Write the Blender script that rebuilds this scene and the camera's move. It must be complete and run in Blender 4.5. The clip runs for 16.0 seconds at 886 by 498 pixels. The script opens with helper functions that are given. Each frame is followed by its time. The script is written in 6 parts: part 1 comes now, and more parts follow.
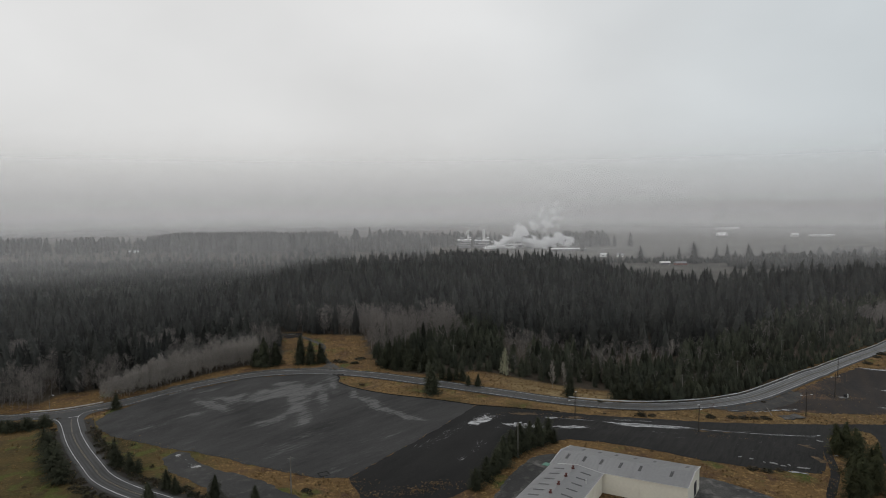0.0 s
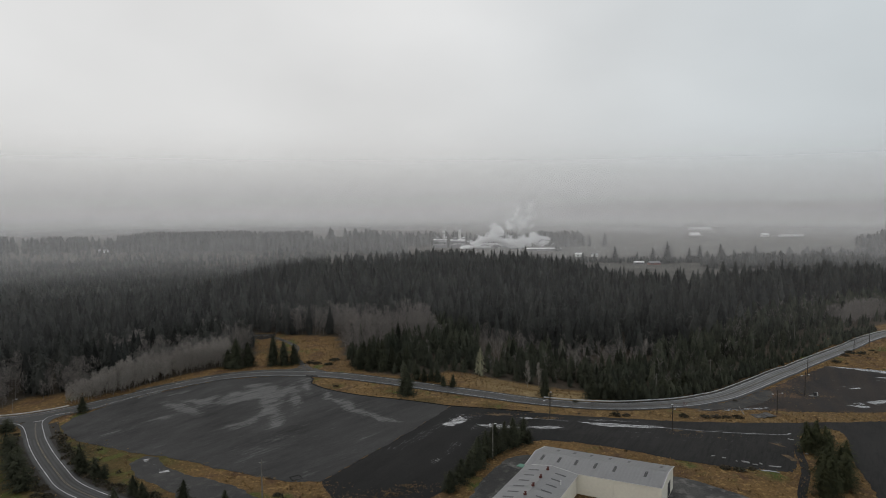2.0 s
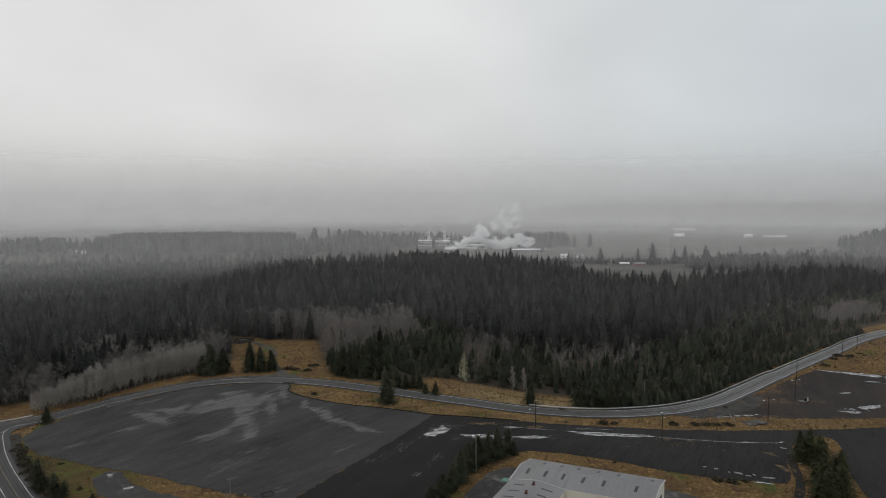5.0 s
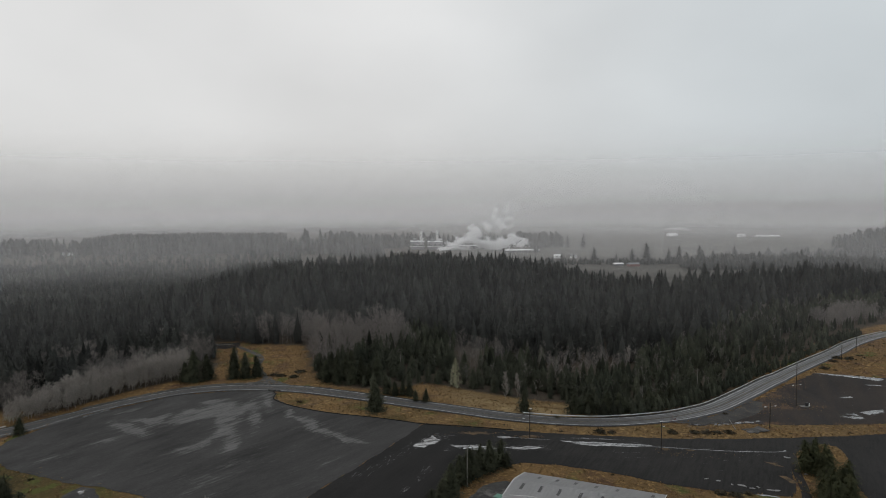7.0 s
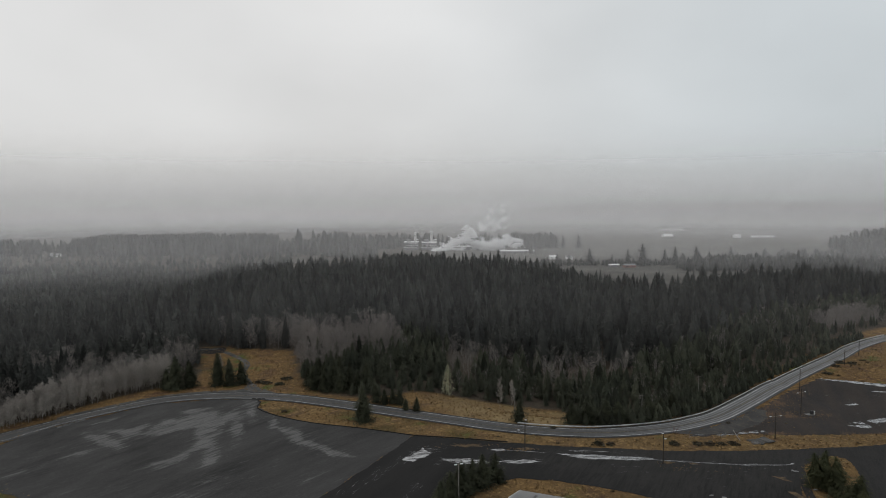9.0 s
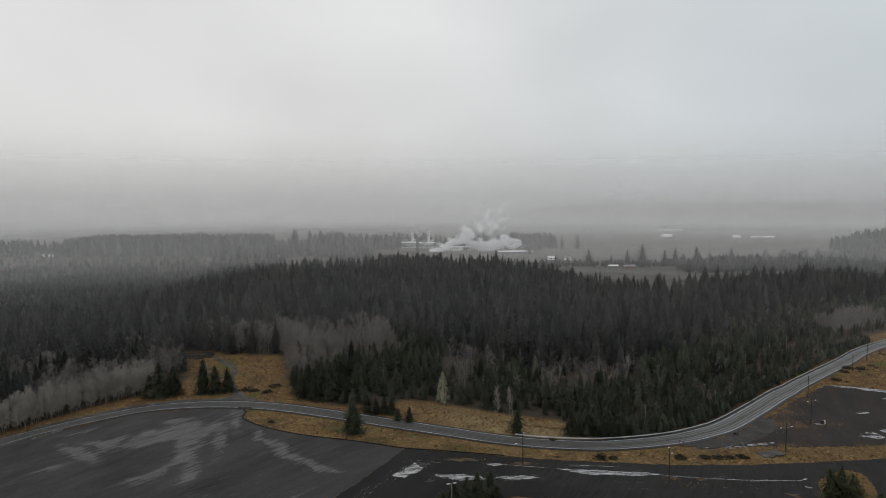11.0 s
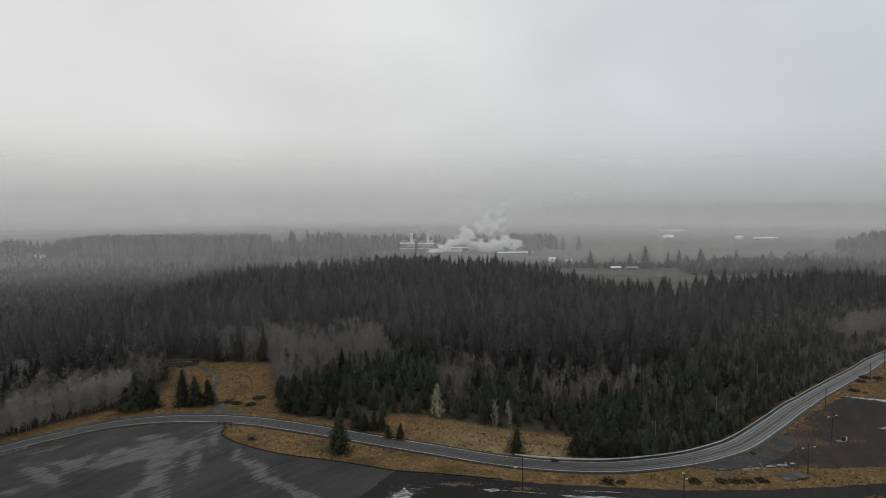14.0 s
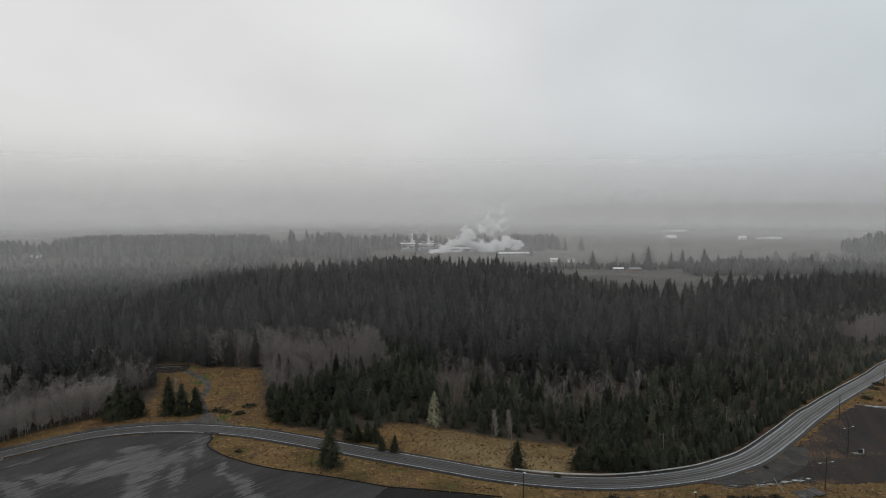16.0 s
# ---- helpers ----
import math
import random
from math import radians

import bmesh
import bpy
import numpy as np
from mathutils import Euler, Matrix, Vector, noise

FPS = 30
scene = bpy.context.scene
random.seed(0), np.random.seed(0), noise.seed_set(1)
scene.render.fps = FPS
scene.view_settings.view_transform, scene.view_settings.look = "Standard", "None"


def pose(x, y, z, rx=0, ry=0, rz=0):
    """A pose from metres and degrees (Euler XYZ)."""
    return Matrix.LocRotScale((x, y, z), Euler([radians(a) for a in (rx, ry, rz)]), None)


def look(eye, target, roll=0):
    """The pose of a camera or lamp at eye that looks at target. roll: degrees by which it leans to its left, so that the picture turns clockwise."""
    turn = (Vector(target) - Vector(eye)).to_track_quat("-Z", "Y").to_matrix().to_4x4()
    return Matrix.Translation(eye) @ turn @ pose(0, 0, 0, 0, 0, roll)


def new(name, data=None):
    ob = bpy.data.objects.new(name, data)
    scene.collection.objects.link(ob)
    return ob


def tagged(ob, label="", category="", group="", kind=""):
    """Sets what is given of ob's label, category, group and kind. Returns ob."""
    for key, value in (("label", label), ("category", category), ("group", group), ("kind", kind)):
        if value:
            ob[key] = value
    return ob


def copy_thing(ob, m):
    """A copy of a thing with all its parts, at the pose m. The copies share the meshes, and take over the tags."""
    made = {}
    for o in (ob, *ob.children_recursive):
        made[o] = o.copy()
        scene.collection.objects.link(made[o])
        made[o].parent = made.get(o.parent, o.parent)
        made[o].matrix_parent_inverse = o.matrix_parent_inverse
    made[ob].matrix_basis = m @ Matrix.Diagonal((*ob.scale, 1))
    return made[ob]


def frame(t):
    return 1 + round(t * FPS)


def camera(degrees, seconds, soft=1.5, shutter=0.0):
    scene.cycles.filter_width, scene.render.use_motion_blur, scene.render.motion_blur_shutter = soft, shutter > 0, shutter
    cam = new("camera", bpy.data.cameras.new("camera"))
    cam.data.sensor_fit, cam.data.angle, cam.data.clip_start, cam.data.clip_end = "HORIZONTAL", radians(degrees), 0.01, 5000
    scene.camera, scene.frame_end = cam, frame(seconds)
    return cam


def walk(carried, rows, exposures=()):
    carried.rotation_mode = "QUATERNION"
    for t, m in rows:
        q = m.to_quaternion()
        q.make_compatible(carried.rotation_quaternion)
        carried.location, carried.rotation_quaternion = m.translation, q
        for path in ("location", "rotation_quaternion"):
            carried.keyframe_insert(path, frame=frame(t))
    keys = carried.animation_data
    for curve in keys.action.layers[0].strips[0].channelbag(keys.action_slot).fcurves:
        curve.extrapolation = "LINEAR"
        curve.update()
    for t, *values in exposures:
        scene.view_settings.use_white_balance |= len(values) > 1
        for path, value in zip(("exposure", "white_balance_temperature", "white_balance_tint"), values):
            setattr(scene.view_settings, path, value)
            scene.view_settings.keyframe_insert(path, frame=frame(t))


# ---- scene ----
cam = camera(66.31, 16.0, 1.0)
PATH = [
    (0, (-0.000, -0.000, 80.519), (-0.000, 99.734, 73.235), -0.39),
    (0.5, (0.240, 0.793, 80.533), (1.703, 100.543, 73.609), -0.31),
    (1, (0.336, 1.208, 80.524), (3.377, 100.900, 73.286), -0.24),
    (1.5, (0.421, 1.513, 80.506), (3.623, 101.188, 73.114), -0.17),
    (2, (0.506, 2.023, 80.514), (4.033, 101.690, 73.157), -0.20),
    (2.5, (0.659, 2.869, 80.509), (4.405, 102.526, 73.134), -0.12),
    (3, (0.930, 4.119, 80.513), (5.146, 103.762, 73.202), -0.14),
    (3.5, (1.159, 5.703, 80.513), (5.891, 105.324, 73.204), -0.15),
    (4, (1.443, 7.647, 80.508), (6.558, 107.249, 73.213), -0.14),
    (6.5, (3.655, 19.572, 80.527), (10.041, 119.101, 73.246), -0.17),
    (7, (4.111, 22.203, 80.530), (10.771, 121.718, 73.293), -0.25),
    (7.5, (4.647, 24.952, 80.545), (11.547, 124.451, 73.310), -0.24),
    (8, (5.226, 27.867, 80.560), (12.313, 127.354, 73.340), -0.25),
    (8.5, (5.807, 30.819, 80.555), (13.067, 130.294, 73.350), -0.24),
    (9, (6.290, 33.847, 80.538), (13.689, 133.313, 73.346), -0.21),
    (11.5, (9.552, 49.111, 80.586), (17.176, 148.560, 73.391), -0.18),
    (12, (10.199, 52.109, 80.603), (17.801, 151.560, 73.414), -0.18),
    (12.5, (10.816, 55.153, 80.617), (18.377, 154.605, 73.404), -0.18),
    (13, (11.358, 58.239, 80.613), (18.957, 157.692, 73.442), -0.14),
    (13.5, (11.962, 61.305, 80.618), (19.547, 160.758, 73.436), -0.12),
    (14, (12.576, 64.339, 80.634), (20.113, 163.796, 73.456), -0.11),
    (14.5, (13.133, 67.243, 80.652), (20.606, 166.703, 73.462), -0.12),
    (15, (13.765, 70.135, 80.668), (21.180, 169.600, 73.467), -0.07),
    (15.5, (14.358, 73.068, 80.685), (21.758, 172.535, 73.511), -0.07),
    (16, (15.052, 76.015, 80.693), (22.357, 175.489, 73.505), -0.06),
]
walk(cam, [(t, look(eye, aim, lean)) for t, eye, aim, lean in PATH])

# ---- world and sun: a low overcast sky, brightest towards the upper left ----
world = bpy.data.worlds.new("overcast_sky")
scene.world = world
world.use_nodes = True
wn, wl = world.node_tree.nodes, world.node_tree.links
bg = wn["Background"]
tc = wn.new("ShaderNodeTexCoord")
sep = wn.new("ShaderNodeSeparateXYZ")
wl.new(tc.outputs["Generated"], sep.inputs[0])
ramp = wn.new("ShaderNodeValToRGB")
stops = [(0.0, 0.53), (0.025, 0.58), (0.06, 0.64), (0.13, 0.69), (0.22, 0.73), (0.34, 0.735), (0.6, 0.725), (1.0, 0.73)]
while len(ramp.color_ramp.elements) < len(stops):
    ramp.color_ramp.elements.new(0.5)
for el, (at, v) in zip(ramp.color_ramp.elements, stops):
    el.position, el.color = at, (v, v, v, 1)
ramp.color_ramp.interpolation = "B_SPLINE"
wl.new(sep.outputs["Z"], ramp.inputs[0])
side = wn.new("ShaderNodeMapRange")
side.inputs["From Min"].default_value, side.inputs["From Max"].default_value = -0.1, 0.6
side.interpolation_type = "SMOOTHSTEP"
wl.new(sep.outputs["X"], side.inputs["Value"])
tint = wn.new("ShaderNodeMix")
tint.data_type = "RGBA"
tint.inputs["A"].default_value, tint.inputs["B"].default_value = (1.0, 1.0, 0.995, 1), (0.81, 0.865, 0.895, 1)
wl.new(side.outputs[0], tint.inputs["Factor"])
mul = wn.new("ShaderNodeMix")
mul.data_type, mul.blend_type = "RGBA", "MULTIPLY"
mul.inputs["Factor"].default_value = 1
wl.new(ramp.outputs[0], mul.inputs["A"])
wl.new(tint.outputs["Result"], mul.inputs["B"])
stretch = wn.new("ShaderNodeMapping")
stretch.inputs["Scale"].default_value = (2.0, 2.0, 3.4)
wl.new(tc.outputs["Generated"], stretch.inputs[0])
cloud = wn.new("ShaderNodeTexNoise")
cloud.inputs["Scale"].default_value, cloud.inputs["Detail"].default_value = 1.6, 5
cloud.inputs["Roughness"].default_value = 0.42
wl.new(stretch.outputs[0], cloud.inputs["Vector"])
soft = wn.new("ShaderNodeMapRange")
soft.inputs["From Min"].default_value, soft.inputs["From Max"].default_value = 0.3, 0.7
soft.inputs["To Min"].default_value, soft.inputs["To Max"].default_value = 0.93, 1.06
wl.new(cloud.outputs["Fac"], soft.inputs["Value"])
mul2 = wn.new("ShaderNodeVectorMath")
mul2.operation = "SCALE"
wl.new(mul.outputs["Result"], mul2.inputs[0])
wl.new(soft.outputs[0], mul2.inputs["Scale"])
sky = wn.new("ShaderNodeTexSky")
sky.sky_type, sky.sun_disc = "NISHITA", False
sky.sun_elevation, sky.sun_rotation = radians(38), radians(-30)
above = wn.new("ShaderNodeMix")
above.data_type, above.blend_type = "RGBA", "ADD"
above.inputs["Factor"].default_value = 0.002
wl.new(mul2.outputs[0], above.inputs["A"])
wl.new(sky.outputs[0], above.inputs["B"])
wl.new(above.outputs["Result"], bg.inputs["Color"])
bg.inputs["Strength"].default_value = 1.0

sun_data = bpy.data.lights.new("sun", "SUN")
sun_data.energy, sun_data.angle, sun_data.color = 0.5, radians(40), (1.0, 0.98, 0.95)
sun = new("sun", sun_data)
sun.matrix_world = look((0, 0, 900), (300, -520, 0))


# ---- materials ----
def nodes_of(name, rough=0.9, metal=0.0, spec=0.3):
    m = bpy.data.materials.new(name)
    m.use_nodes = True
    b = m.node_tree.nodes["Principled BSDF"]
    b.inputs["Roughness"].default_value, b.inputs["Metallic"].default_value = rough, metal
    b.inputs["Specular IOR Level"].default_value = spec
    return m, m.node_tree.nodes, m.node_tree.links, b


def mix_color(n, l, fac, a, b, blend="MIX"):
    x = n.new("ShaderNodeMix")
    x.data_type, x.blend_type = "RGBA", blend
    for key, v in (("Factor", fac), ("A", a), ("B", b)):
        if isinstance(v, (int, float)):
            x.inputs[key].default_value = v
        elif isinstance(v, tuple):
            x.inputs[key].default_value = (*v, 1)
        else:
            l.new(v, x.inputs[key])
    return x.outputs["Result"]


def noise_out(n, l, vec, scale, detail=4, lo=0.35, hi=0.65, rough=0.55):
    t = n.new("ShaderNodeTexNoise")
    t.inputs["Scale"].default_value, t.inputs["Detail"].default_value = scale, detail
    t.inputs["Roughness"].default_value = rough
    if vec is not None:
        l.new(vec, t.inputs["Vector"])
    r = n.new("ShaderNodeMapRange")
    r.inputs["From Min"].default_value, r.inputs["From Max"].default_value = lo, hi
    l.new(t.outputs["Fac"], r.inputs["Value"])
    return r.outputs[0]


def place_of(n, l, stretch=(1, 1, 1), turn=0.0):
    """The place in metres, turned about the vertical and then stretched."""
    g = n.new("ShaderNodeNewGeometry")
    r, m = n.new("ShaderNodeMapping"), n.new("ShaderNodeMapping")
    r.inputs["Rotation"].default_value = (0, 0, turn)
    m.inputs["Scale"].default_value = stretch
    l.new(g.outputs["Position"], r.inputs[0])
    l.new(r.outputs[0], m.inputs[0])
    return m.outputs[0]


def bump_on(n, l, b, height, strength, dist):
    k = n.new("ShaderNodeBump")
    k.inputs["Strength"].default_value, k.inputs["Distance"].default_value = strength, dist
    l.new(height, k.inputs["Height"])
    l.new(k.outputs[0], b.inputs["Normal"])


def mottled(name, a, b, big, small, c=None, rough=0.9, metal=0.0, spec=0.25, bump=0.4, dist=0.05, island=0.0, each=0.0, speck=0.27, leaf=0.0, tone=0.0):
    """Two colours mixed at two scales, with a third in patches, fine relief, and a shade of its own for each piece."""
    m, n, l, p = nodes_of(name, rough, metal, spec)
    v = place_of(n, l)
    col = mix_color(n, l, noise_out(n, l, v, big), a, b)
    if c:
        col = mix_color(n, l, noise_out(n, l, v, big * 2.7, 5, 0.52, 0.68), col, c)
    fine = noise_out(n, l, v, small, 5, 0.25, 0.75)
    dark = mix_color(n, l, fine, (1 - speck,) * 3, (1 + speck,) * 3)
    col = mix_color(n, l, 1.0, col, dark, "MULTIPLY")
    if island or each:
        src = n.new("ShaderNodeNewGeometry").outputs["Random Per Island"] if island else n.new("ShaderNodeObjectInfo").outputs["Random"]
        r = n.new("ShaderNodeMapRange")
        k = island or each
        r.inputs["To Min"].default_value, r.inputs["To Max"].default_value = 1 - k, 1 + k
        l.new(src, r.inputs["Value"])
        s = n.new("ShaderNodeVectorMath")
        s.operation = "SCALE"
        l.new(col, s.inputs[0])
        l.new(r.outputs[0], s.inputs["Scale"])
        col = s.outputs[0]
    if tone:
        t = n.new("ShaderNodeAttribute")
        t.attribute_name = "tone"
        k = n.new("ShaderNodeMath")
        k.operation = "MULTIPLY_ADD"
        k.inputs[1].default_value, k.inputs[2].default_value = tone, 1.0
        l.new(t.outputs["Fac"], k.inputs[0])
        s = n.new("ShaderNodeVectorMath")
        s.operation = "SCALE"
        l.new(col, s.inputs[0])
        l.new(k.outputs[0], s.inputs["Scale"])
        col = s.outputs[0]
    l.new(col, p.inputs["Base Color"])
    if bump:
        bump_on(n, l, p, fine, bump, dist)
    if leaf:
        t, x = n.new("ShaderNodeBsdfTranslucent"), n.new("ShaderNodeMixShader")
        x.inputs[0].default_value = leaf
        l.new(col, t.inputs["Color"])
        l.new(p.outputs[0], x.inputs[1])
        l.new(t.outputs[0], x.inputs[2])
        l.new(x.outputs[0], n["Material Output"].inputs[0])
    return m


M_CONIFER = mottled("conifer_needles", (0.044, 0.0465, 0.044), (0.067, 0.069, 0.063), 0.03, 0.25, speck=0.25, bump=0, tone=0.24, spec=0.05, leaf=0.15)
M_YOUNG = mottled("young_conifer_needles", (0.046, 0.0515, 0.039), (0.071, 0.0755, 0.054), 0.05, 0.3, speck=0.25, bump=0, tone=0.28, spec=0.05, leaf=0.15)
M_VALLEY = mottled("plantation_needles", (0.036, 0.040, 0.038), (0.078, 0.081, 0.073), 0.012, 0.09, bump=0, tone=0.22, spec=0.05, leaf=0.15)
M_HERO = mottled("spruce_needles", (0.032, 0.036, 0.024), (0.052, 0.055, 0.036), 0.4, 1.7, bump=0, each=0.25, spec=0.05, leaf=0.15)
M_PINE = mottled("pine_needles", (0.034, 0.039, 0.022), (0.060, 0.062, 0.033), 0.4, 1.7, bump=0, each=0.3, spec=0.05, leaf=0.15)
M_PALE = mottled("silvery_needles", (0.24, 0.24, 0.16), (0.34, 0.33, 0.225), 0.4, 1.7, bump=0)
M_BARK = mottled("bark", (0.09, 0.075, 0.06), (0.05, 0.042, 0.036), 0.8, 4, bump=0.3)
M_ALDER = mottled("alder_bark", (0.33, 0.315, 0.295), (0.21, 0.20, 0.188), 0.3, 3, bump=0, island=0.3)
M_TWIG = mottled("bare_twigs", (0.19, 0.18, 0.171), (0.135, 0.128, 0.121), 0.05, 1, bump=0, island=0.4)
M_TWIG_RED = mottled("reddish_twigs", (0.225, 0.202, 0.187), (0.16, 0.145, 0.136), 0.05, 1, bump=0, island=0.4)
M_ALDER_TWIG = mottled("alder_twigs", (0.33, 0.305, 0.28), (0.245, 0.226, 0.208), 0.05, 1, bump=0, island=0.4)
M_SHRUB = mottled("shrub_leaves", (0.030, 0.031, 0.018), (0.052, 0.040, 0.026), 0.2, 2, bump=0, island=0.4)
M_TUFT = mottled("dry_grass_blades", (0.205, 0.138, 0.064), (0.145, 0.096, 0.047), 0.1, 1, bump=0, island=0.35)
M_GRAVEL = mottled("grey_gravel", (0.060, 0.058, 0.055), (0.030, 0.030, 0.030), 0.10, 2.2, c=(0.115, 0.110, 0.104), bump=0.5, speck=0.4)
M_DRIVE = mottled("dark_drive_gravel", (0.038, 0.037, 0.036), (0.026, 0.026, 0.026), 0.12, 2.2, c=(0.055, 0.053, 0.050), bump=0.5)
M_WHITE_LINE = mottled("worn_white_paint", (0.48, 0.49, 0.50), (0.22, 0.225, 0.23), 0.25, 2.5, rough=0.6, bump=0.1)
M_YELLOW_LINE = mottled("worn_yellow_paint", (0.15, 0.125, 0.075), (0.09, 0.08, 0.06), 0.25, 2.5, rough=0.6, bump=0.1)
M_STEEL = mottled("galvanised_steel", (0.80, 0.81, 0.82), (0.64, 0.65, 0.66), 0.3, 3, rough=0.55, metal=0.1, bump=0.05)
M_WOODPOLE = mottled("creosoted_wood", (0.032, 0.027, 0.023), (0.052, 0.044, 0.038), 0.6, 5, bump=0.3)
M_GREYPOLE = mottled("weathered_grey_wood", (0.20, 0.19, 0.175), (0.13, 0.125, 0.115), 0.6, 5, bump=0.3)
M_LAMP = mottled("lamp_head_grey", (0.62, 0.64, 0.66), (0.5, 0.52, 0.54), 1, 6, rough=0.4, bump=0)
M_ROOF = mottled("grey_roof_sheet", (0.375, 0.376, 0.38), (0.345, 0.346, 0.35), 0.08, 1.5, rough=0.5, metal=0.1, spec=0.4, bump=0.05, speck=0.06)
M_WALL = mottled("cream_wall_sheet", (0.74, 0.715, 0.62), (0.70, 0.675, 0.585), 0.15, 1.3, rough=0.55, spec=0.35, bump=0.05, speck=0.05)
M_SKYLIGHT = mottled("dirty_skylight_sheet", (0.085, 0.085, 0.088), (0.13, 0.13, 0.13), 0.5, 4, rough=0.35, bump=0.05)
M_RED = mottled("rusty_red_paint", (0.12, 0.035, 0.028), (0.075, 0.026, 0.022), 1.5, 6, rough=0.7, bump=0.1)
M_TRIM = mottled("white_trim", (0.68, 0.68, 0.67), (0.58, 0.58, 0.57), 0.5, 4, rough=0.5, bump=0.05)
M_DOOR = mottled("dark_door", (0.03, 0.03, 0.033), (0.045, 0.045, 0.047), 0.5, 4, rough=0.6, bump=0.05)
M_GREEN = mottled("green_awning", (0.10, 0.22, 0.17), (0.08, 0.17, 0.13), 0.8, 4, rough=0.7, bump=0.1)
M_CONCRETE = mottled("pale_concrete", (0.17, 0.17, 0.167), (0.12, 0.12, 0.12), 0.2, 2, bump=0.2)
M_WEEDS = mottled("dry_weeds", (0.090, 0.060, 0.032), (0.028, 0.022, 0.016), 0.5, 2.5, c=(0.13, 0.085, 0.042), bump=0.5, speck=0.5)
M_RUBBLE = mottled("broken_pale_concrete", (0.25, 0.25, 0.25), (0.16, 0.16, 0.158), 0.4, 3, bump=0.2)
M_FARWHITE = mottled("white_sheet_cladding", (0.80, 0.80, 0.80), (0.68, 0.68, 0.68), 0.05, 0.5, rough=0.6, bump=0)
M_FARGREY = mottled("grey_sheet_cladding", (0.24, 0.24, 0.25), (0.18, 0.18, 0.19), 0.05, 0.5, rough=0.6, bump=0)
M_FARRED = mottled("reddish_cladding", (0.30, 0.15, 0.13), (0.24, 0.13, 0.12), 0.05, 0.5, rough=0.7, bump=0)
M_HILL = mottled("wooded_hill", (0.045, 0.055, 0.045), (0.07, 0.075, 0.06), 0.004, 0.03, bump=0)


def ground_material():
    m, n, l, p = nodes_of("dry_grass_and_litter", 0.95, 0, 0.1)
    v = place_of(n, l)
    straw = mix_color(n, l, noise_out(n, l, v, 0.035, 5), (0.163, 0.101, 0.043), (0.108, 0.069, 0.031))
    straw = mix_color(n, l, noise_out(n, l, v, 0.11, 7, 0.50, 0.68), straw, (0.085, 0.050, 0.032))
    straw = mix_color(n, l, noise_out(n, l, v, 0.45, 9, 0.53, 0.72, 0.75), straw, (0.34, 0.222, 0.095))
    moss = mix_color(n, l, noise_out(n, l, v, 0.06, 6, 0.59, 0.69), straw, (0.070, 0.085, 0.024))
    at = n.new("ShaderNodeAttribute")
    at.attribute_name = "cover"
    s = n.new("ShaderNodeSeparateColor")
    l.new(at.outputs["Color"], s.inputs[0])
    pale = mix_color(n, l, noise_out(n, l, v, 0.09, 6, 0.35, 0.65), (0.265, 0.205, 0.108), (0.170, 0.118, 0.058))
    moss = mix_color(n, l, at.outputs["Alpha"], moss, pale)
    col = mix_color(n, l, s.outputs[1], moss, mix_color(n, l, noise_out(n, l, v, 0.08, 5), (0.080, 0.062, 0.024), (0.036, 0.033, 0.013)))
    mossy = mix_color(n, l, noise_out(n, l, v, 0.13, 6, 0.52, 0.62), col, (0.078, 0.092, 0.024))
    col = mix_color(n, l, s.outputs[1], col, mossy)
    col = mix_color(n, l, s.outputs[0], col, mix_color(n, l, noise_out(n, l, v, 0.08, 5), (0.045, 0.037, 0.029), (0.065, 0.053, 0.04)))
    col = mix_color(n, l, s.outputs[2], col, mix_color(n, l, noise_out(n, l, v, 0.02, 5), (0.080, 0.077, 0.071), (0.120, 0.114, 0.104)))
    fine = noise_out(n, l, v, 0.9, 8, 0.28, 0.72, 0.8)
    col = mix_color(n, l, 1.0, col, mix_color(n, l, fine, (0.55, 0.55, 0.55), (1.42, 1.42, 1.42)), "MULTIPLY")
    l.new(col, p.inputs["Base Color"])
    bump_on(n, l, p, fine, 0.8, 0.4)
    return m


